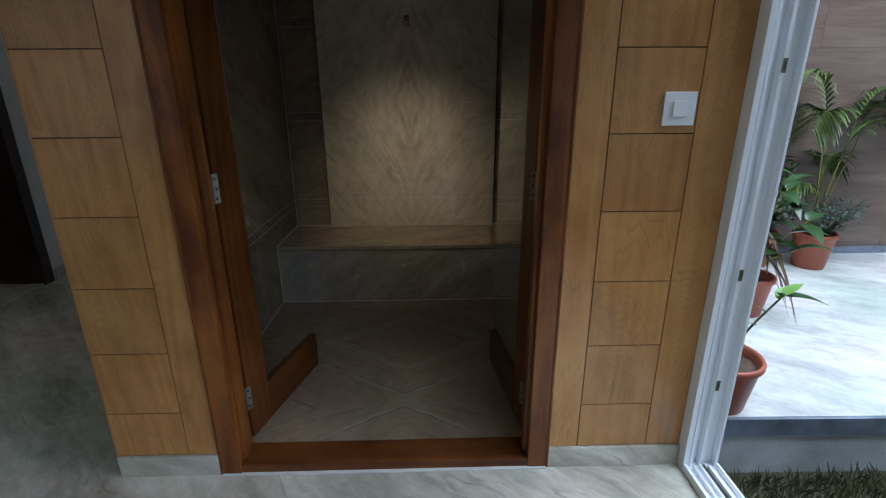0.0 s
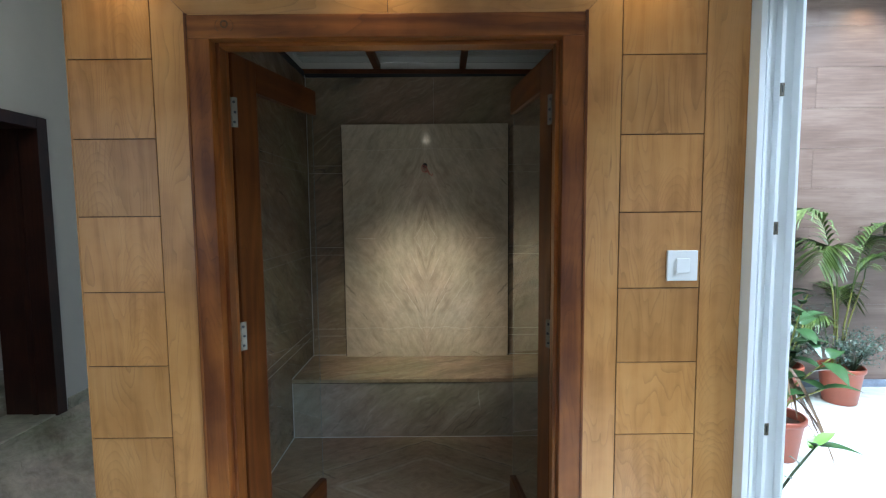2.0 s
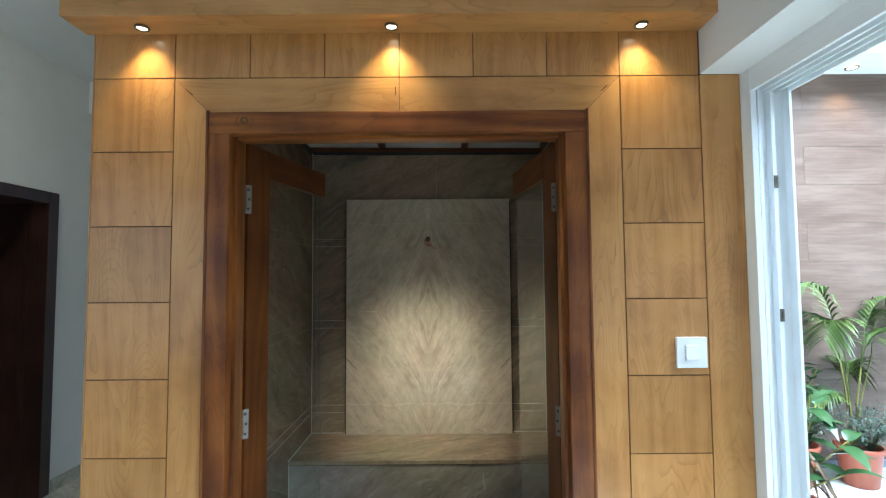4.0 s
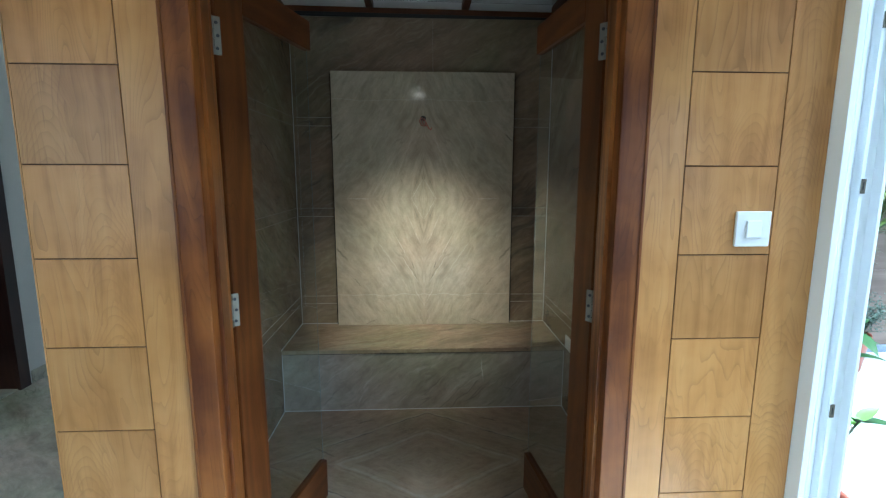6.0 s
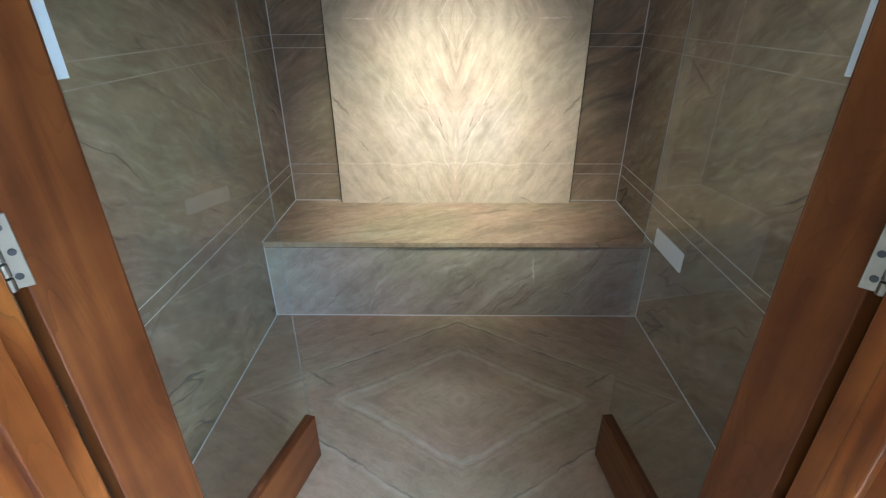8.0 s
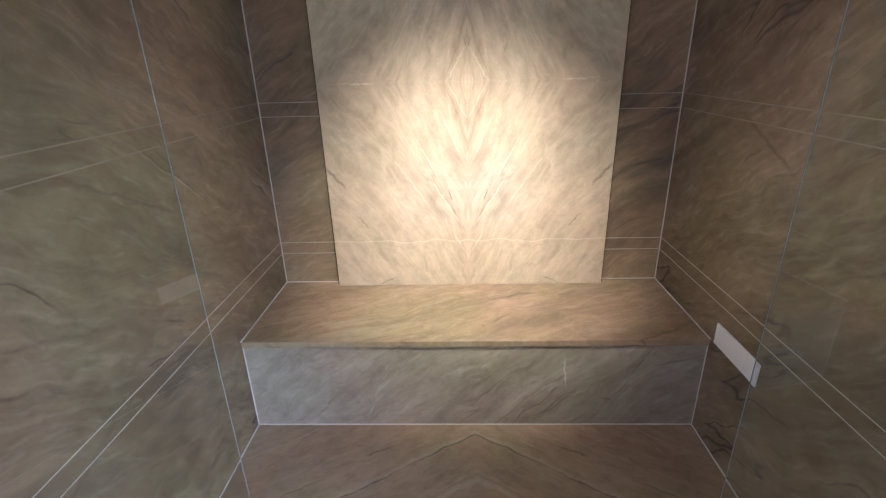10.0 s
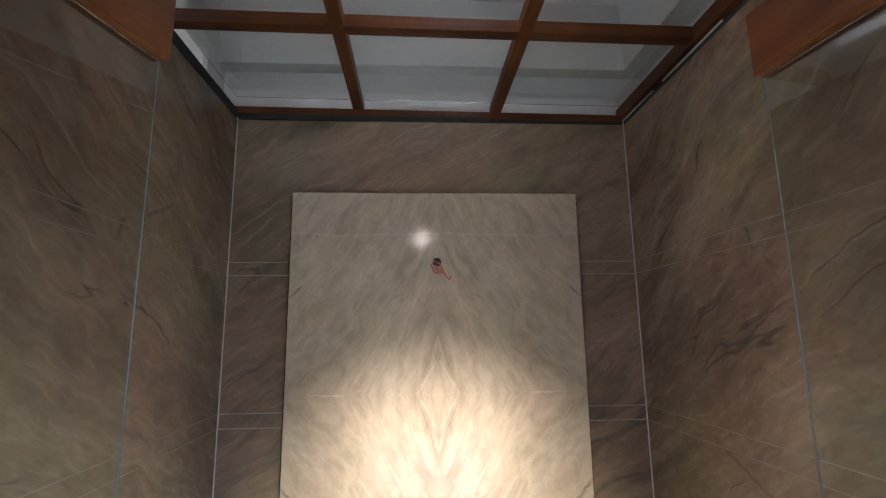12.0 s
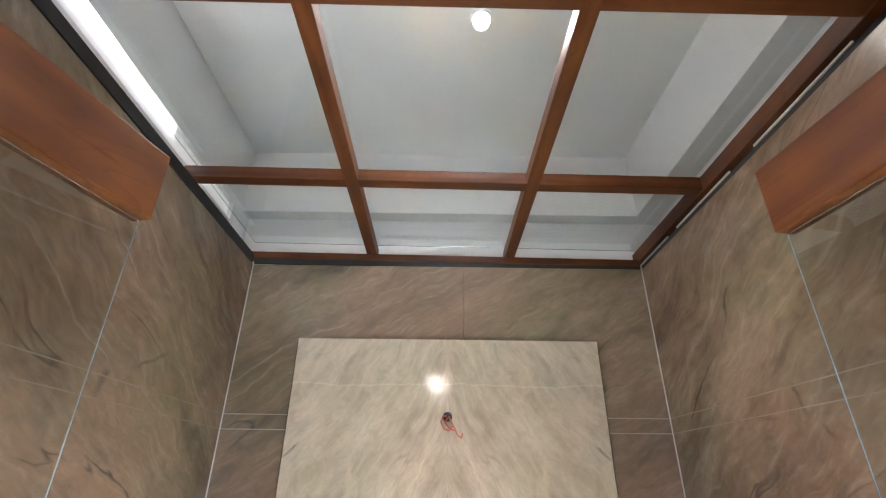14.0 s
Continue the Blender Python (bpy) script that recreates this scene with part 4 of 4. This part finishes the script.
front = [(1.268 + 5.2 * k / N, 0.085 - 0.022 * math.sin(math.pi * min(1.0, k / 12))) for k in range(N + 1)]


def apron(z0, z1, inset, name, material, label, y1=2.06):
    bm = bmesh.new()
    lo = [bm.verts.new((x, y + inset, z0)) for x, y in front] + [bm.verts.new((front[-1][0], y1, z0)), bm.verts.new((front[0][0], y1, z0))]
    f = bm.faces.new(lo)
    out = bmesh.ops.extrude_face_region(bm, geom=[f])
    bmesh.ops.translate(bm, verts=[v for v in out["geom"] if isinstance(v, bmesh.types.BMVert)], vec=(0, 0, z1 - z0))
    return setting(name, bm, material, label, "paving")


apron(-0.4, CT - 0.082, 0.012, "platform_base", m_riser_stone, "stained pale stone side of the raised platform")
apron(CT - 0.082, CT - 0.003, 0.0, "platform_edge", m_slate, "blue-grey slate edging of the platform")
apron(CT - 0.02, CT, 0.014, "platform", m_court, "white marble paving of the raised platform")
wall_court = tagged(new("wall_court"), "court wall of wood-look tiles", "wall", kind="structure")
part("backing", box(1.13, 7.0, 2.075, 2.3, -0.4, 3.14), m_groove, wall_court)
TW, TH = 1.2, 0.295
for r in range(10):
    for c in range(-1, 5):
        x0 = 1.13 + c * TW + (0.6 if r % 2 else 0.25)
        x1, x0 = x0 + TW - 0.0015, max(x0, 1.14)
        if x1 - x0 > 0.05:
            ob = part("tile", box(0, x1 - x0, -0.012, 0, 0, TH - 0.0015, 0.0005, segs=1), m_tile, wall_court)
            ob.location = (x0, 2.075, CT + 0.055 + r * TH)
setting("baseboard_court", box(1.268, 7.0, 2.045, 2.075, CT, CT + 0.055, 0.003), m_slate, "dark slate skirting below the tiled wall", "skirting")
setting("court_overhang", box(1.3, 7.0, 1.70, 2.3, 3.115, 3.26, 0.004), m_ceiling, "white painted roof edge over the court", "roof edge")
downlight((3.22, 1.93, 3.110), 0.035, "round warm downlight under the roof edge")
outer = box(6.5, 6.7, -8, 2.3, -0.4, 2.0)
box(1.3, 6.5, -8.2, -8, -0.4, 2.0, bm=outer)
setting("wall_garden", outer, m_paint, "plain white garden wall", "wall")

rng = random.Random(4)
gb = bmesh.new()
for k in range(9000):
    x, y = rng.uniform(1.28, 3.3), 0.05 - abs(rng.gauss(0, 0.45))
    h = rng.uniform(0.025, 0.075)
    a, lean = rng.uniform(0, 6.28), rng.uniform(0.1, 0.8) * h
    w = rng.uniform(0.0015, 0.003)
    dx, dy = math.cos(a), math.sin(a)
    p = [gb.verts.new((x - dy * w, y + dx * w, -0.15)), gb.verts.new((x + dy * w, y - dx * w, -0.15)),
         gb.verts.new((x + dx * lean * 0.4 + dy * w, y + dy * lean * 0.4 - dx * w, -0.15 + h * 0.6)),
         gb.verts.new((x + dx * lean, y + dy * lean, -0.15 + h))]
    gb.faces.new((p[0], p[1], p[2]))
    gb.faces.new((p[0], p[2], p[3]))
tagged(part("grass", gb, m_grass), "short uneven lawn with dry blades", "grass", kind="stuff")


def blade(bm, base, way, length, width, droop=0.3, fold=0.15, n=5):
    """One pointed leaf with a folded midrib, bending down."""
    base, way = Vector(base), Vector(way).normalized()
    side = way.cross(Vector((0, 0, 1)))
    side = side.normalized() if side.length > 0.05 else Vector((1, 0, 0))
    up = side.cross(way)
    last = None
    for k in range(n + 1):
        f = k / n
        p = base + way * length * f - Vector((0, 0, 1)) * droop * length * f * f
        w = width * (math.sin(math.pi * min(1, 0.08 + 0.92 * f) ** 0.8)) * 0.5 + 0.0004
        row = [bm.verts.new(p - side * w + up * fold * w), bm.verts.new(p), bm.verts.new(p + side * w + up * fold * w)]
        if last:
            bm.faces.new((last[0], last[1], row[1], row[0]))
            bm.faces.new((last[1], last[2], row[2], row[1]))
        last = row


def pot(at, r, h, label):
    ob = thing("flower_pot", at, label, "pot", "terracotta pots")
    part("body", lathe(((0.0, 0.0), (r * 0.70, 0.0), (r * 0.73, 0.006), (r * 0.93, h * 0.86), (r * 0.94, h * 0.87), (r * 1.0, h * 0.88), (r * 1.02, h * 0.90), (r * 1.02, h * 0.97), (r * 0.99, h), (r * 0.93, h), (r * 0.90, h * 0.96), (r * 0.88, h * 0.80)), 40), m_pot, ob, smooth=True)
    bm = lathe(((0.0, h * 0.83), (r * 0.3, h * 0.835), (r * 0.6, h * 0.82), (r * 0.89, h * 0.81)), 28)
    rr = random.Random(int(at[0] * 100))
    for v in bm.verts:
        v.co.z += rr.uniform(-0.006, 0.006)
    part("soil", bm, m_soil, ob, "dry brown soil", True)
    return ob


pot((1.375, 0.21, CT), 0.150, 0.225, "terracotta-coloured plastic pot with dry soil")
pot((2.99, 1.78, CT), 0.138, 0.265, "terracotta-coloured plastic pot by the tiled wall")
pot((2.60, 1.86, CT), 0.150, 0.26, "terracotta-coloured plastic pot by the tiled wall")
pot((2.02, 1.05, CT), 0.140, 0.24, "terracotta-coloured plastic pot behind the door frame")


def palm(at):
    """An areca palm: thin canes and arching feather leaves."""
    ob = thing("areca_palm", at, "green feathery areca palm growing in a pot", "palm")
    r = random.Random(11)
    stems, number = bmesh.new(), 0
    for a, lean, low, rise, length in ((3.05, 0.06, 0.60, 0.62, 0.46), (2.5, 0.05, 0.56, 0.40, 0.40), (0.15, 0.10, 0.58, 0.52, 0.56), (0.5, 0.26, 0.62, 0.36, 0.40),
                                       (5.6, 0.08, 0.54, 0.32, 0.46), (3.9, 0.05, 0.50, 0.44, 0.34), (1.2, 0.05, 0.30, 0.30, 0.30), (3.3, 0.08, 0.16, 0.26, 0.28)):
        d = Vector((math.cos(a), math.sin(a) * 0.55, 0))
        top = d * lean + Vector((0, 0, low))
        pts = [Vector((d.x * 0.03, d.y * 0.03, 0.0)), d * lean * 0.45 + Vector((0, 0, low * 0.5)), top]
        part("cane", tube(pts, 0.0065, n=7, r_end=0.004), m_stem, ob, smooth=True)
        fr = bmesh.new()
        spine = [top + d * length * (0.25 * f + 0.75 * f * f) + Vector((0, 0, rise * (2.7 * f - 2.1 * f * f))) for f in [k / 30 for k in range(31)]]
        tube(spine, 0.0045, fr, 5, 0.001)
        side = d.cross(Vector((0, 0, 1))).normalized()
        for k in range(6, 31):
            f = k / 30
            w = (spine[min(k + 1, 30)] - spine[k - 1]).normalized()
            for s in (-1, 1):
                ln = 0.27 * (math.sin(math.pi * (0.10 + 0.78 * f)) + 0.1) * r.uniform(0.85, 1.1)
                blade(fr, spine[k], w * 0.8 + side * s * 0.8 + Vector((0, 0, 0.05)), ln, 0.021, r.uniform(0.35, 0.7), 0.3, 4)
        part("frond", fr, m_palm, ob)
    return ob


palm((3.02, 1.86, CT + 0.235))


def shrub(at, spread, height, count, seed):
    ob = thing("small_leaved_shrub", at, "bushy shrub with many tiny grey-green leaves", "shrub")
    r = random.Random(seed)
    tw, lv = bmesh.new(), bmesh.new()
    for k in range(count):
        a, e2 = r.uniform(0, 6.28), r.uniform(0.25, 1.0)
        end = Vector((math.cos(a) * spread * r.uniform(0.35, 1), math.sin(a) * spread * 0.55 * r.uniform(0.3, 1), height * e2))
        mid_ = Vector((end.x * 0.35, end.y * 0.35, end.z * 0.62))
        tube([(0, 0, 0), mid_, end], 0.0032, tw, 5, 0.001)
        for j in range(26):
            f = r.uniform(0.35, 1.05)
            p = mid_.lerp(end, (f - 0.35) / 0.65) + Vector((r.gauss(0, 0.014), r.gauss(0, 0.014), r.gauss(0, 0.012)))
            blade(lv, p, (r.uniform(-1, 1), r.uniform(-1, 1), r.uniform(-0.2, 0.9)), r.uniform(0.016, 0.030), r.uniform(0.009, 0.014), 0.2, 0.2, 2)
    part("stem", tw, m_twig, ob)
    part("foliage", lv, m_silver, ob)
    return ob


shrub((3.02, 1.72, CT + 0.232), 0.36, 0.30, 46, 3)
shrub((2.66, 1.84, CT + 0.21), 0.30, 0.52, 54, 8)


def broadleaf(at, specs, seed, label, leaf_material, dry=0):
    ob = thing("leafy_plant", at, label, "plant")
    r = random.Random(seed)
    for (dx, dy, hgt, count, ln) in specs:
        pts = [(0, 0, 0), (dx * 0.3, dy * 0.3, hgt * 0.55), (dx, dy, hgt)]
        part("stem", tube(pts, 0.007, n=7, r_end=0.004), m_stem, ob, smooth=True)
        for k in range(count):
            f = 0.35 + 0.65 * (k + 1) / count
            p = Vector(pts[1]).lerp(Vector(pts[2]), max(0, (f - 0.55) / 0.45)) if f > 0.55 else Vector(pts[0]).lerp(Vector(pts[1]), f / 0.55)
            a = k * 2.4 + r.uniform(-0.4, 0.4)
            bm = bmesh.new()
            is_dry = k < dry
            blade(bm, p, (math.cos(a), math.sin(a), -0.5 if is_dry else r.uniform(0.1, 0.8)), ln * r.uniform(0.75, 1.15), ln * (0.10 if is_dry else 0.34), 0.9 if is_dry else r.uniform(0.25, 0.6), 0.3, 7)
            part("leaf", bm, m_dry if is_dry else leaf_material, ob, "withered leaf" if is_dry else "", True)
    return ob


broadleaf((2.02, 1.05, CT + 0.195), ((0.10, 0.0, 0.60, 10, 0.24), (0.22, -0.08, 0.38, 9, 0.24), (-0.02, 0.08, 0.74, 8, 0.20), (0.20, 0.10, 0.52, 9, 0.22), (0.12, -0.16, 0.24, 7, 0.22)), 5, "broad-leaved green plant with a few withered leaves", m_broad, 3)
broadleaf((2.60, 1.86, CT + 0.21), ((0.02, -0.02, 0.50, 10, 0.20), (-0.08, 0.0, 0.62, 10, 0.20), (0.16, -0.04, 0.56, 10, 0.18), (0.08, 0.06, 0.72, 9, 0.18)), 9, "broad-leaved green plant behind the pots", m_broad)

sprig = thing("young_sprig", (1.375, 0.21, CT + 0.175), "single dark stem with fresh lime leaves", "plant")
part("stem", tube(((0, 0, 0), (0.06, 0.03, 0.07), (0.16, 0.06, 0.17), (0.27, 0.09, 0.265)), 0.0065, n=8, r_end=0.004), m_twig, sprig, smooth=True)
for base, way, ln, wd, mt in (((0.27, 0.09, 0.265), (0.9, 0.1, 0.8), 0.11, 0.05, m_lime), ((0.26, 0.09, 0.26), (-0.4, -0.3, 0.5), 0.07, 0.035, m_broad), ((0.27, 0.09, 0.262), (1, -0.15, 0.05), 0.19, 0.06, m_broad), ((0.19, 0.07, 0.195), (-0.5, 0.0, 0.6), 0.07, 0.03, m_broad), ((0.14, 0.05, 0.15), (-0.5, -0.4, 0.5), 0.08, 0.03, m_broad), ((0.25, 0.088, 0.25), (0.5, 0.5, 0.7), 0.08, 0.04, m_lime)):
    bm = bmesh.new()
    blade(bm, base, way, ln, wd, 0.25, 0.3, 7)
    part("leaf", bm, mt, sprig, smooth=True)
